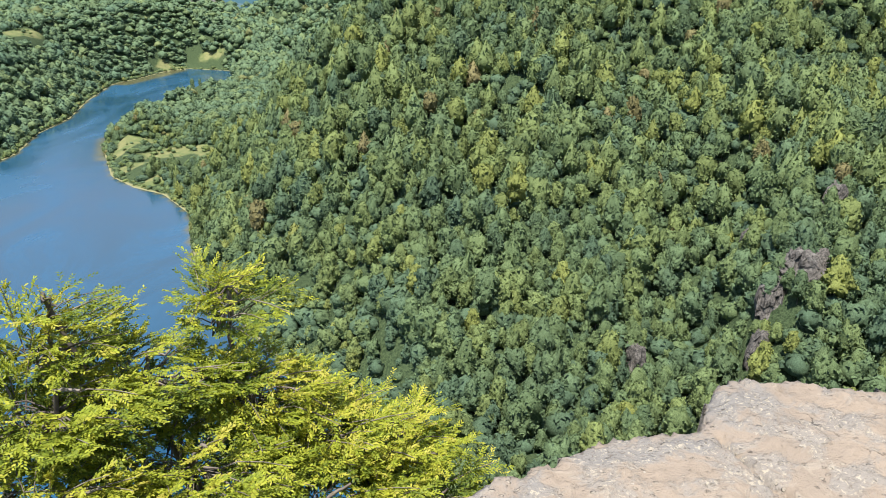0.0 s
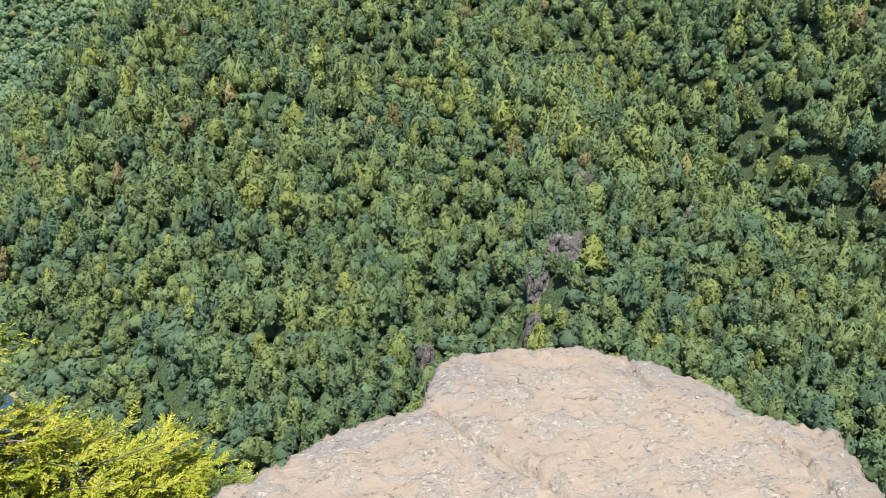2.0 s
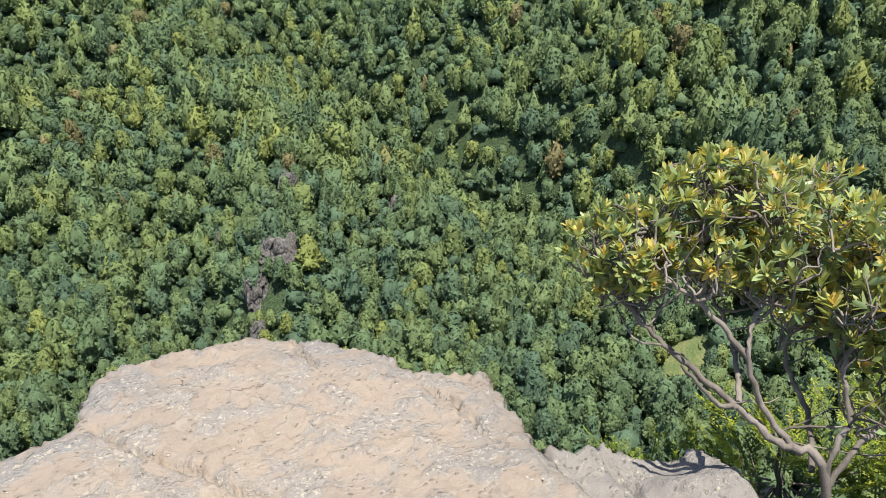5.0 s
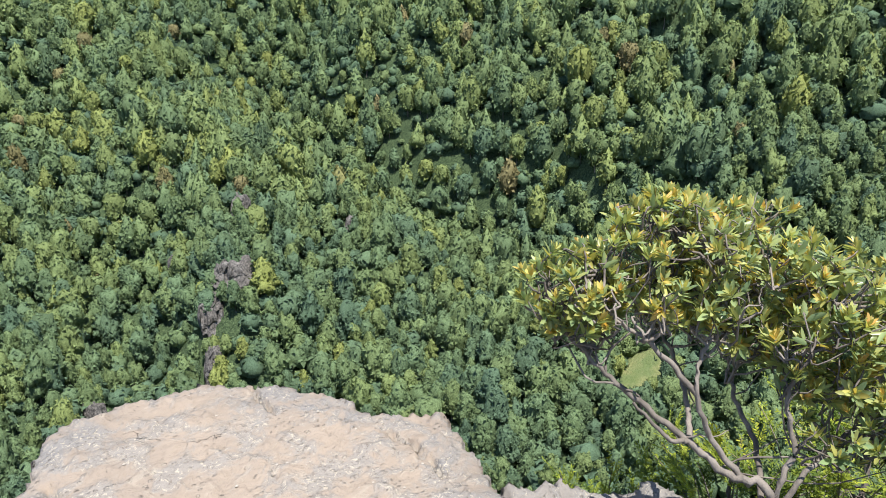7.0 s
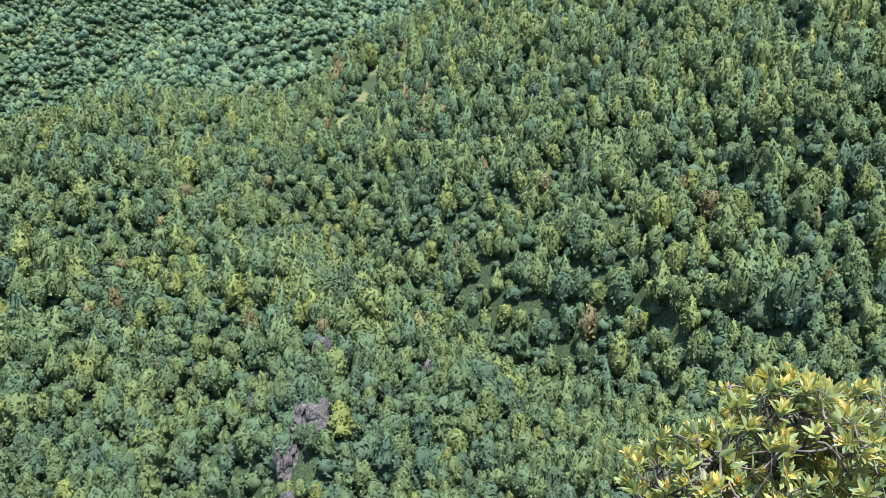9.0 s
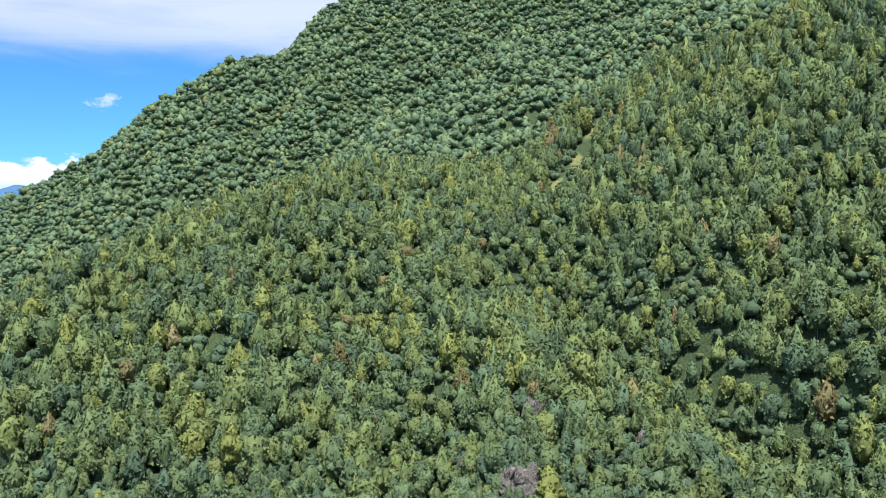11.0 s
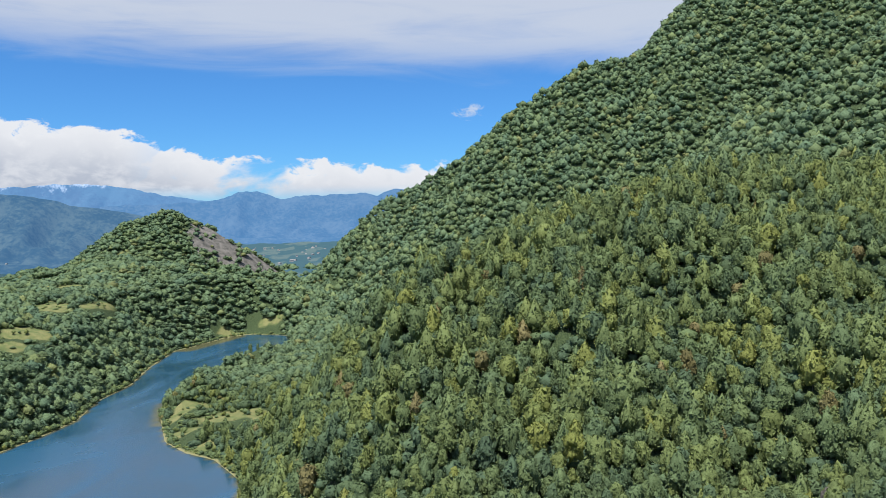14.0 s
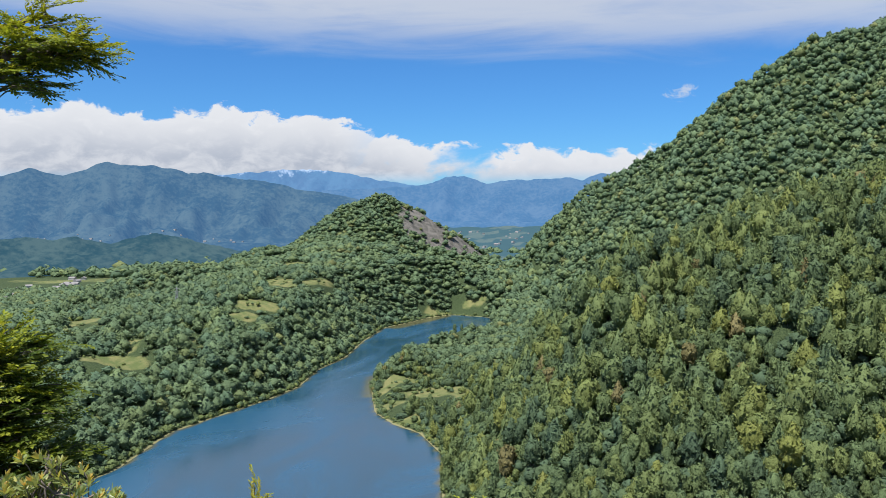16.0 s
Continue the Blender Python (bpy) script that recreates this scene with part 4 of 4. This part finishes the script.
EDGE = [(-0.7, 1.72), (-0.3, 1.9), (0.08, 2.04), (0.3, 2.15), (0.46, 2.26), (0.64, 2.36), (0.8, 2.38), (0.93, 2.41), (0.99, 2.46), (1.03, 2.6), (1.11, 2.72), (1.24, 2.79), (1.31, 2.74), (1.4, 2.76), (1.56, 2.72),
        (1.78, 2.72), (1.84, 2.58), (1.96, 2.47), (2.03, 2.44), (2.11, 2.29), (2.15, 2.12), (2.17, 2.0), (2.25, 1.97), (2.33, 1.87), (2.42, 1.86), (2.36, 1.69), (2.3, 1.54), (2.22, 1.38), (2.16, 1.2),
        (2.05, 0.7), (2.1, 0.1), (1.9, -1.2), (0.6, -2.4), (-1.0, -2.2), (-1.6, -0.6), (-1.3, 1.0)]
CRACKS = [[(1.0, 2.35), (1.03, 2.23), (1.08, 2.12), (1.19, 1.9), (1.24, 1.76), (1.31, 1.66), (1.34, 1.45)], [(1.89, 2.5), (1.87, 2.4), (1.85, 2.26)], [(2.13, 1.87), (2.15, 1.72), (2.1, 1.5)]]


def rock_slab(name, label, ring, top, step, seed, rise, cracks=(), grey=0.0, drop=6.0):
    """A weathered slab: an uneven top, a broken rounded rim and steep sides."""
    xs, ys = [p[0] for p in ring], [p[1] for p in ring]
    x, y = np.meshgrid(np.arange(min(xs) - 0.35, max(xs) + 0.35, step), np.arange(min(ys) - 0.35, max(ys) + 0.35, step))
    d = -shore_distance(x, y, ring) + 0.016 * waves(x, y, 0.24, seed, 5) + 0.007 * np.sign(waves(x, y, 0.13, seed + 9, 3))
    z = top + rise(x, y) + 0.014 * waves(x, y, 1.3, seed + 1, 3) + 0.003 * waves(x, y, 0.25, seed + 2, 4)
    shelf = waves(x, y, 0.5, seed + 3, 3)
    z += 0.012 * smooth(shelf, 0.25, 0.29) + 0.008 * smooth(waves(x, y, 0.24, seed + 4, 4), 0.3, 0.36)
    z += 0.006 * smooth(waves(x, y, 0.09, seed + 5, 3), 0.5, 0.62)
    for line in cracks:
        for a, b in zip(line, line[1:]):
            off = to_line(x + 0.012 * waves(x, y, 0.12, seed + 6, 2), y, a, b)[0]
            z -= 0.05 * np.exp(-(off / 0.013) ** 2)
    rim = np.clip(d, 0, 0.07)
    z -= 0.03 * (1 - rim / 0.07) ** 2 * (0.6 + 0.6 * waves(x, y, 0.3, seed + 8, 3))
    z = np.where(d < 0, z - np.clip(-d * 20.0, 0, drop), z)
    c = np.arange(x.size).reshape(x.shape)
    f = np.stack([c[:-1, :-1], c[:-1, 1:], c[1:, 1:], c[1:, :-1]], -1).reshape(-1, 4)
    f = f[d.ravel()[f].max(1) > -drop / 20.0]     # nothing beyond the foot of the sides
    me = mesh_of(name, np.stack([x, y, z], -1).reshape(-1, 3), f, ROCK)
    value_per_point(me, "weathered", np.clip(grey + 0.5 * (1 - smooth(d, 0.05, 0.5)) + 0.25 * waves(x, y, 0.9, seed + 7), 0, 1).ravel())
    tagged(new(name, me), label, "rock")

    def height_at(px, py):
        return z[int(round((py - y[0, 0]) / step)), int(round((px - x[0, 0]) / step))]
    return height_at


ledge_at = rock_slab("rock_ledge", "pale tan weathered rock ledge above the valley", EDGE, 150.0, 0.014, 71,
          lambda x, y: 0.03 * smooth(y, 1.2, 2.4) - 0.04 * smooth(x, 1.9, 2.4), CRACKS)
rock_slab("boulder", "grey weathered boulder below the ledge", [(2.2, 1.35), (2.46, 1.56), (2.51, 1.45), (2.66, 1.4), (2.74, 1.3), (2.95, 1.18), (2.93, 1.01), (2.85, 0.8), (2.6, 0.55), (2.2, 0.6), (2.05, 1.0)], 149.72, 0.016, 81,
          lambda x, y: 0.05 * waves(x, y, 0.5, 83, 2), (((2.62, 1.42), (2.6, 1.2), (2.45, 1.0)),), 0.75)
# loose chips on the ledge
chip_rng = np.random.default_rng(5)
chips = []
CHIP, g = material("pale_chip")
grain = g.noise(place_of(g), 90.0, 4.0, 0.6)
finish(g, principled(g, g.mix(grain, (0.25, 0.215, 0.17), (0.4, 0.36, 0.3)), 0.92, grain, 0.4, 0.004))
for _ in range(26):
    bm = bmesh.new()
    bmesh.ops.create_icosphere(bm, subdivisions=1, radius=1.0)
    for v in bm.verts:
        v.co *= 0.75 + 0.5 * chip_rng.uniform()
        v.co.z *= 0.45
    me = bpy.data.meshes.new("stone_chip")
    bm.to_mesh(me)
    bm.free()
    me.materials.append(CHIP)
    chips.append(me)

# ---------------------------------------------------------------- plants round the lookout
SHRUB_BARK = bark_material("shrub_bark", (0.05, 0.04, 0.032), (0.25, 0.215, 0.18), 30.0)
SPRAY = leaf_material("spray_leaves", [(0.0, (0.07, 0.115, 0.025)), (0.3, (0.155, 0.2, 0.03)), (0.6, (0.27, 0.315, 0.038)), (0.85, (0.37, 0.385, 0.045)), (1.0, (0.42, 0.39, 0.07))], 0.5, 0.4, 0.42, (1.15, 1.1, 0.5))
BROAD = leaf_material("broad_leaves", [(0.0, (0.2, 0.29, 0.14)), (0.3, (0.33, 0.4, 0.17)), (0.55, (0.45, 0.45, 0.14)), (0.8, (0.58, 0.45, 0.12)), (1.0, (0.66, 0.42, 0.12))], 0.5, 0.35, 0.45, (1.2, 1.05, 0.5), 0.4)


def tube(points, r0, r1, sides=6):
    """A tapered round branch along points: verts and faces."""
    pts = np.array(points, float)
    n = len(pts)
    way = unit(np.gradient(pts, axis=0))
    side = unit(np.cross(way, np.array([0.3, 0.1, 0.95])))
    up = np.cross(way, side)
    r = np.linspace(r0, r1, n)[:, None, None]
    a = np.arange(sides) * 2 * np.pi / sides
    v = pts[:, None] + r * (np.cos(a)[None, :, None] * side[:, None] + np.sin(a)[None, :, None] * up[:, None])
    c = np.arange(n * sides).reshape(n, sides)
    nx_ = np.roll(c, -1, 1)
    return v.reshape(-1, 3), np.stack([c[:-1], nx_[:-1], nx_[1:], c[1:]], -1).reshape(-1, 4)


def curve_through(points, steps=6, wobble=0.0, rng=None):
    """A smooth line through the points (Catmull-Rom), a little crooked."""
    p = np.array(points, float)
    p = np.vstack([2 * p[0] - p[1], p, 2 * p[-1] - p[-2]])
    out = []
    for i in range(1, len(p) - 2):
        for t in np.linspace(0, 1, steps, endpoint=False):
            out.append(0.5 * (2 * p[i] + (p[i + 1] - p[i - 1]) * t + (2 * p[i - 1] - 5 * p[i] + 4 * p[i + 1] - p[i + 2]) * t * t + (3 * p[i] - p[i - 1] - 3 * p[i + 1] + p[i + 2]) * t ** 3))
    out.append(p[-2])
    out = np.array(out)
    if wobble:
        out[1:-1] += rng.normal(0, wobble, (len(out) - 2, 3))
    return out


def joined(pieces):
    vs, fs, n = [], [], 0
    for v, f in pieces:
        vs.append(v), fs.append(f + n)
        n += len(v)
    return np.vstack(vs), np.vstack(fs)


def leaves_mesh(name, spot, way, face, length, width, tint, mat, cup=0.18):
    """Leaves as folded blades, six corners and four faces each, from base to tip."""
    n = len(spot)
    way, face = unit(way), unit(face)
    side = unit(np.cross(way, face))
    face = np.cross(side, way)
    l, w = length[:, None], width[:, None]
    pts = np.stack([spot, spot + way * l * 0.38 + side * w * 0.5 + face * w * cup, spot + way * l * 0.42 - face * w * cup * 0.3, spot + way * l * 0.38 - side * w * 0.5 + face * w * cup,
                    spot + way * l * 0.78 + side * w * 0.36, spot + way * l * 0.78 - side * w * 0.36, spot + way * l - face * l * 0.06], 1)
    f = np.array([[0, 1, 2], [0, 2, 3], [1, 4, 2], [2, 5, 3], [2, 4, 6], [2, 6, 5]])
    me = mesh_of(name, pts.reshape(-1, 3), (f[None] + 7 * np.arange(n)[:, None, None]).reshape(-1, 3), mat, True)
    value_per_point(me, "tint", np.repeat(tint, 7))
    return me


def spray_clump(rng, centre, size, count, lean, tint_mid, leaf=0.026):
    """Flat sprays of small two-ranked leaves, layered like shelves: leaf data and twig lines."""
    S, W, F, T, twigs = [], [], [], [], []
    for _ in range(count):
        d = unit(rng.normal(size=3))
        c = np.array(centre) + d * np.array(size) * rng.uniform(0.25, 1.0) ** 0.5
        out = unit(np.array([d[0] * 0.8 + lean[0], d[1] * 0.8 + lean[1], 0.08 + lean[2] + 0.22 * rng.normal()]))
        flat = unit(np.array([0.22 * rng.normal(), 0.22 * rng.normal(), 1.0]))
        across = unit(np.cross(flat, out))
        long = rng.uniform(0.16, 0.3)
        n = int(rng.integers(28, 40))
        twigs.append(np.array([c - out * 0.1 - np.array([0, 0, 0.05]), c, c + out * long * 0.5 + np.array([0, 0, 0.012]), c + out * long]))
        for k in range(6):
            at = rng.uniform(0.05, 0.85) * long
            turn = (1 if k % 2 else -1) * rng.uniform(0.45, 0.9)
            o = unit(out * math.cos(turn) + across * math.sin(turn) + flat * 0.1 * rng.normal())
            ll = long * rng.uniform(0.35, 0.65)
            u = np.linspace(0.08, 1, n // 2)[:, None]
            S.append(c + out * at + o * u * ll)
            side = np.where(np.arange(len(u)) % 2, 1, -1)[:, None] * np.cross(flat, o)
            W.append(o * 0.8 + side * 0.75 + rng.normal(0, 0.18, (len(u), 3)))
            F.append(flat + rng.normal(0, 0.35, (len(u), 3)))
            T.append(np.clip(tint_mid + 0.25 * u[:, 0] - 0.12 + rng.normal(0, 0.13) + rng.normal(0, 0.08, len(u)) + 0.35 * d[2], 0, 1))
        u = np.linspace(0.1, 1, n)[:, None]
        S.append(c + out * u * long)
        side = np.where(np.arange(n) % 2, 1, -1)[:, None] * across
        W.append(out * 0.8 + side * 0.7 + rng.normal(0, 0.18, (n, 3)))
        F.append(flat + rng.normal(0, 0.35, (n, 3)))
        T.append(np.clip(tint_mid + 0.3 * u[:, 0] - 0.12 + rng.normal(0, 0.1, n) + 0.35 * d[2], 0, 1))
    return np.vstack(S), np.vstack(W), np.vstack(F), np.concatenate(T), twigs


def spray_tree(name, label, root, lobes, lean, seed, tint=0.5, leaf=0.026, category="tree"):
    """A small-leaved evergreen: a stem from the root, one limb to each lobe, and layered leaf sprays."""
    rng = np.random.default_rng(seed)
    base = new(name)
    limbs = []
    for i, (c, size, count) in enumerate(lobes):
        S, W, F, T, twigs = spray_clump(rng, c, size, count, lean, tint)
        n = len(S)
        part = new("foliage", leaves_mesh("foliage", S, W, F, leaf * rng.uniform(0.7, 1.35, n), leaf * 0.42 * rng.uniform(0.8, 1.2, n), T, SPRAY))
        part.parent = base
        mid = (np.array(root) * 0.45 + np.array(c) * 0.55) + np.array([0, 0, -0.15])
        pieces = [tube(curve_through([root, mid, c, np.array(c) + unit(np.array(lean) + np.array([0, 0, 0.4])) * size[0] * 0.6], 5, 0.012, rng), 0.03, 0.006)]
        for t in twigs[::2]:
            j = np.array(c) + (t[0] - np.array(c)) * 0.25
            pieces.append(tube(np.vstack([j, t]), 0.006, 0.0018, 4))
        v, f = joined(pieces)
        limb = new("limb", mesh_of("limb", v, f, SHRUB_BARK))
        limb.parent = base
    return tagged(base, label, category)


LEAN = (0.45, -0.1, 0.1)
spray_tree("tree", "yellow-green small-leaved evergreen treetop below the ledge", (-1.2, 4.3, 147.2), [
    ((-1.19, 4.05, 149.72), (0.24, 0.2, 0.16), 50), ((-1.95, 3.55, 149.72), (0.26, 0.25, 0.12), 46), ((-1.9, 3.5, 149.92), (0.1, 0.12, 0.05), 8), ((-1.55, 3.68, 149.47), (0.42, 0.3, 0.14), 95),
    ((-1.8, 3.24, 149.52), (0.35, 0.3, 0.16), 85), ((-1.0, 3.77, 149.31), (0.36, 0.3, 0.14), 90), ((-0.66, 3.66, 149.14), (0.32, 0.3, 0.12), 80), ((-0.25, 3.73, 149.03), (0.28, 0.26, 0.13), 70),
    ((-1.2, 3.3, 149.18), (0.45, 0.35, 0.16), 100), ((-1.6, 2.85, 149.24), (0.4, 0.35, 0.18), 80), ((-0.57, 3.25, 148.98), (0.4, 0.3, 0.12), 85), ((-0.05, 3.4, 148.88), (0.3, 0.25, 0.1), 55), ((-2.3, 3.5, 149.25), (0.4, 0.4, 0.2), 60),
    ((-1.5, 3.9, 149.0), (0.7, 0.5, 0.2), 90), ((-0.7, 3.9, 148.75), (0.6, 0.4, 0.16), 80), ((-1.3, 3.0, 148.85), (0.7, 0.5, 0.2), 120), ((-2.1, 3.0, 149.1), (0.5, 0.5, 0.25), 90), ((-0.6, 2.9, 148.6), (0.5, 0.4, 0.2), 80)], LEAN, 91, 0.47, 0.023)
spray_tree("tree", "tall evergreen with a leafy branch against the sky", (-7.0, 1.2, 151.6), [
    ((-3.6, 3.48, 152.57), (0.26, 0.18, 0.05), 40), ((-3.8, 3.34, 152.52), (0.26, 0.22, 0.09), 46), ((-3.74, 3.44, 152.72), (0.09, 0.1, 0.07), 12), ((-3.85, 3.3, 152.36), (0.24, 0.2, 0.05), 26), ((-4.25, 3.0, 152.5), (0.4, 0.3, 0.25), 60)], (0.55, 0.1, 0.0), 93, 0.42, 0.025)
# same leaves as the trees, tinted dark in place of the shade on them
spray_tree("bush", "dense evergreen bush beside the lookout, shade put into its leaf colour", (-4.3, 2.6, 148.0), [
    ((-3.7, 3.02, 150.92), (0.2, 0.22, 0.1), 60), ((-3.62, 2.92, 150.7), (0.22, 0.26, 0.18), 110), ((-3.52, 2.9, 150.4), (0.24, 0.26, 0.22), 110), ((-3.35, 2.75, 150.1), (0.3, 0.28, 0.25), 110), ((-3.9, 2.7, 150.5), (0.4, 0.3, 0.4), 110)], (0.3, 0.1, 0.1), 94, 0.12, 0.028, "bush")
spray_tree("sapling", "single leafy sprig of a sapling above the lake", (-2.46, 3.8, 148.2), [((-2.47, 3.68, 149.9), (0.03, 0.03, 0.04), 2)], (0.1, 0.0, 0.9), 95, 0.6)


def broad_shrub(name, label, limbs, crowns, seed, leaf=0.075, category="shrub"):
    """A gnarled shrub: crooked pale limbs, twigs, and rosettes of leathery leaves at the twig ends."""
    rng = np.random.default_rng(seed)
    base = new(name)
    nodes = []
    for points, r0, r1 in limbs:
        line = curve_through(points, 7, 0.004, rng)
        nodes.append(line[len(line) // 3:])
        limb = new("limb", mesh_of("limb", *tube(line, r0 * 0.8, r1 * 0.9, 8), SHRUB_BARK))
        limb.parent = base
    nodes = np.vstack(nodes)
    twigs, S, W, F, T, L = [], [], [], [], [], []
    for centre, size, count in crowns:
        for _ in range(count):
            d = unit(rng.normal(size=3))
            tip = np.array(centre) + d * np.array(size) * rng.uniform(0.2, 1.0) ** 0.4
            lower = nodes[nodes[:, 2] < tip[2] - 0.03]
            if not len(lower):
                continue
            near = np.argsort(np.linalg.norm((lower - tip) * np.array([1, 1, 0.7]), axis=1))
            at = lower[near[rng.integers(0, min(len(near), 14))]]
            q1, q2 = at + (tip - at) * 0.35 + rng.normal(0, 0.03, 3) + np.array([0, 0, -0.02]), at + (tip - at) * 0.7 + rng.normal(0, 0.025, 3)
            mid = q2
            line = curve_through([at, q1, q2, tip], 3, 0.003, rng)
            twigs.append(tube(line, rng.uniform(0.003, 0.007), 0.002, 5))
            nodes = np.vstack([nodes, q1, q2])
            out = unit(unit(tip - mid) + np.array([0, 0, 0.5]))
            a = unit(np.cross(out, rng.normal(size=3)))
            b = np.cross(out, a)
            n = int(rng.integers(12, 19))
            young = rng.uniform() < 0.42
            for k in range(n):
                ang, u = k * 2.4 + rng.uniform(-0.3, 0.3), k / n
                open_by = 1.05 - 0.8 * u + rng.normal(0, 0.15)
                radial = a * math.cos(ang) + b * math.sin(ang)
                S.append(tip - out * 0.035 * (1 - u))
                W.append(out * math.cos(open_by) + radial * math.sin(open_by))
                F.append(out * math.sin(open_by) - radial * math.cos(open_by) + rng.normal(0, 0.15, 3))
                L.append(leaf * (1.05 - 0.45 * u) * rng.uniform(0.8, 1.2))
                T.append(np.clip(0.16 + 0.3 * u + rng.normal(0, 0.17) + (0.4 * u if young and rng.uniform() < 0.7 else 0), 0, 1))
    for _ in range(sum(c[2] for c in crowns) // 10):   # bare crooked twigs inside the shrub
        at = nodes[rng.integers(0, len(nodes))]
        way = unit(rng.normal(size=3) + np.array([0, 0, 0.5]))
        end = at + way * rng.uniform(0.08, 0.2)
        twigs.append(tube(curve_through([at, at * 0.6 + end * 0.4 + rng.normal(0, 0.022, 3), at * 0.25 + end * 0.75 + rng.normal(0, 0.022, 3), end], 4, 0.003, rng), rng.uniform(0.003, 0.006), 0.0015, 5))
    v, f = joined(twigs)
    t = new("twigwork", mesh_of("twigwork", v, f, SHRUB_BARK))
    t.parent = base
    L = np.array(L)
    fo = new("foliage", leaves_mesh("foliage", np.array(S), np.array(W), np.array(F), L, L * 0.32, np.array(T), BROAD, 0.14))
    fo.parent = base
    return tagged(base, label, category)


broad_shrub("shrub", "gnarled shrub with leathery leaves and golden young tips", [
    ([(2.95, 0.56, 148.79), (2.91, 0.64, 149.87), (2.84, 0.79, 149.98), (2.78, 0.92, 150.09), (2.68, 1.08, 150.23), (2.60, 1.20, 150.35), (2.52, 1.31, 150.50), (2.48, 1.37, 150.67)], 0.024, 0.005),
    ([(2.78, 0.92, 150.09), (2.93, 1.03, 150.18), (3.00, 1.14, 150.29), (3.01, 1.24, 150.40), (2.98, 1.30, 150.58)], 0.015, 0.005),
    ([(2.89, 0.73, 149.95), (2.82, 0.84, 150.09), (2.76, 0.90, 150.30), (2.83, 0.92, 150.45), (2.94, 0.90, 150.52), (2.91, 0.95, 150.69)], 0.016, 0.005),
    ([(2.91, 0.69, 149.89), (3.09, 0.82, 150.01), (3.17, 0.96, 150.12), (3.24, 0.97, 150.29), (3.39, 0.89, 150.39), (3.46, 0.87, 150.54)], 0.015, 0.005),
    ([(2.98, 0.53, 148.91), (2.91, 0.64, 149.86), (2.99, 0.63, 150.09), (3.00, 0.68, 150.29), (3.02, 0.63, 150.45), (3.11, 0.57, 150.57)], 0.019, 0.005),
    ([(2.91, 0.63, 149.86), (3.02, 0.59, 150.01), (3.18, 0.53, 150.12), (3.30, 0.46, 150.19), (3.39, 0.37, 150.32)], 0.015, 0.005),
    ([(2.76, 0.90, 150.30), (2.69, 1.02, 150.45), (2.60, 1.14, 150.56), (2.57, 1.25, 150.69)], 0.014, 0.005),
    ([(2.78, 0.92, 150.09), (2.69, 0.96, 150.13), (2.63, 1.07, 150.25)], 0.014, 0.006)],
    [((2.95, 1.14, 150.70), (0.36, 0.36, 0.25), 190), ((3.18, 0.96, 150.63), (0.36, 0.36, 0.28), 165), ((3.27, 0.67, 150.5), (0.34, 0.34, 0.3), 150), ((3.32, 0.41, 150.38), (0.3, 0.3, 0.32), 120), ((3.2, 0.5, 150.18), (0.3, 0.28, 0.18), 22), ((2.59, 1.33, 150.62), (0.2, 0.2, 0.18), 90), ((2.98, 1.20, 150.88), (0.12, 0.12, 0.07), 30)], 101, 0.062)
broad_shrub("shrub", "low shrub with brown-green leathery leaves", [([(-2.6, 2.5, 148.0), (-2.55, 2.5, 149.6), (-2.5, 2.5, 150.2)], 0.02, 0.006), ([(-2.7, 2.4, 148.0), (-2.75, 2.45, 149.6), (-2.72, 2.45, 150.3)], 0.02, 0.006)],
            [((-2.5, 2.52, 150.33), (0.2, 0.2, 0.2), 70), ((-2.75, 2.5, 150.45), (0.2, 0.2, 0.22), 70), ((-2.35, 2.6, 150.15), (0.15, 0.2, 0.12), 40)], 103, 0.05)
spray_tree("bush", "bright green small-leaved bush below the ledge", (4.2, 0.9, 147.5), [
    ((3.66, 1.13, 149.25), (0.45, 0.35, 0.16), 46), ((4.17, 0.81, 149.3), (0.45, 0.4, 0.2), 50), ((4.7, 0.85, 149.4), (0.45, 0.4, 0.22), 46), ((3.4, 1.7, 148.9), (0.35, 0.35, 0.14), 24), ((4.6, 0.3, 149.2), (0.6, 0.4, 0.3), 40)], (0.0, 0.0, 0.6), 97, 0.3, 0.022, "bush")
for i in range(190):
    u = chip_rng.uniform(0, 1, 2)
    cx, cy = 0.2 + 2.0 * u[0], 0.9 + 1.75 * u[1]
    if shore_distance(np.array([cx]), np.array([cy]), EDGE)[0] > -0.08:
        continue
    ob = new("stone_chip", chips[i % len(chips)])
    s = 0.002 + 0.006 * chip_rng.uniform() ** 2
    spot = ledge_at(cx, cy)
    ob.matrix_world = pose(cx, cy, spot + s * 0.2, 0, 0, 360 * chip_rng.uniform()) @ Matrix.Scale(s, 4)
    tagged(ob, "small pale stone chip lying on the rock ledge", "stone", "chips on the ledge")
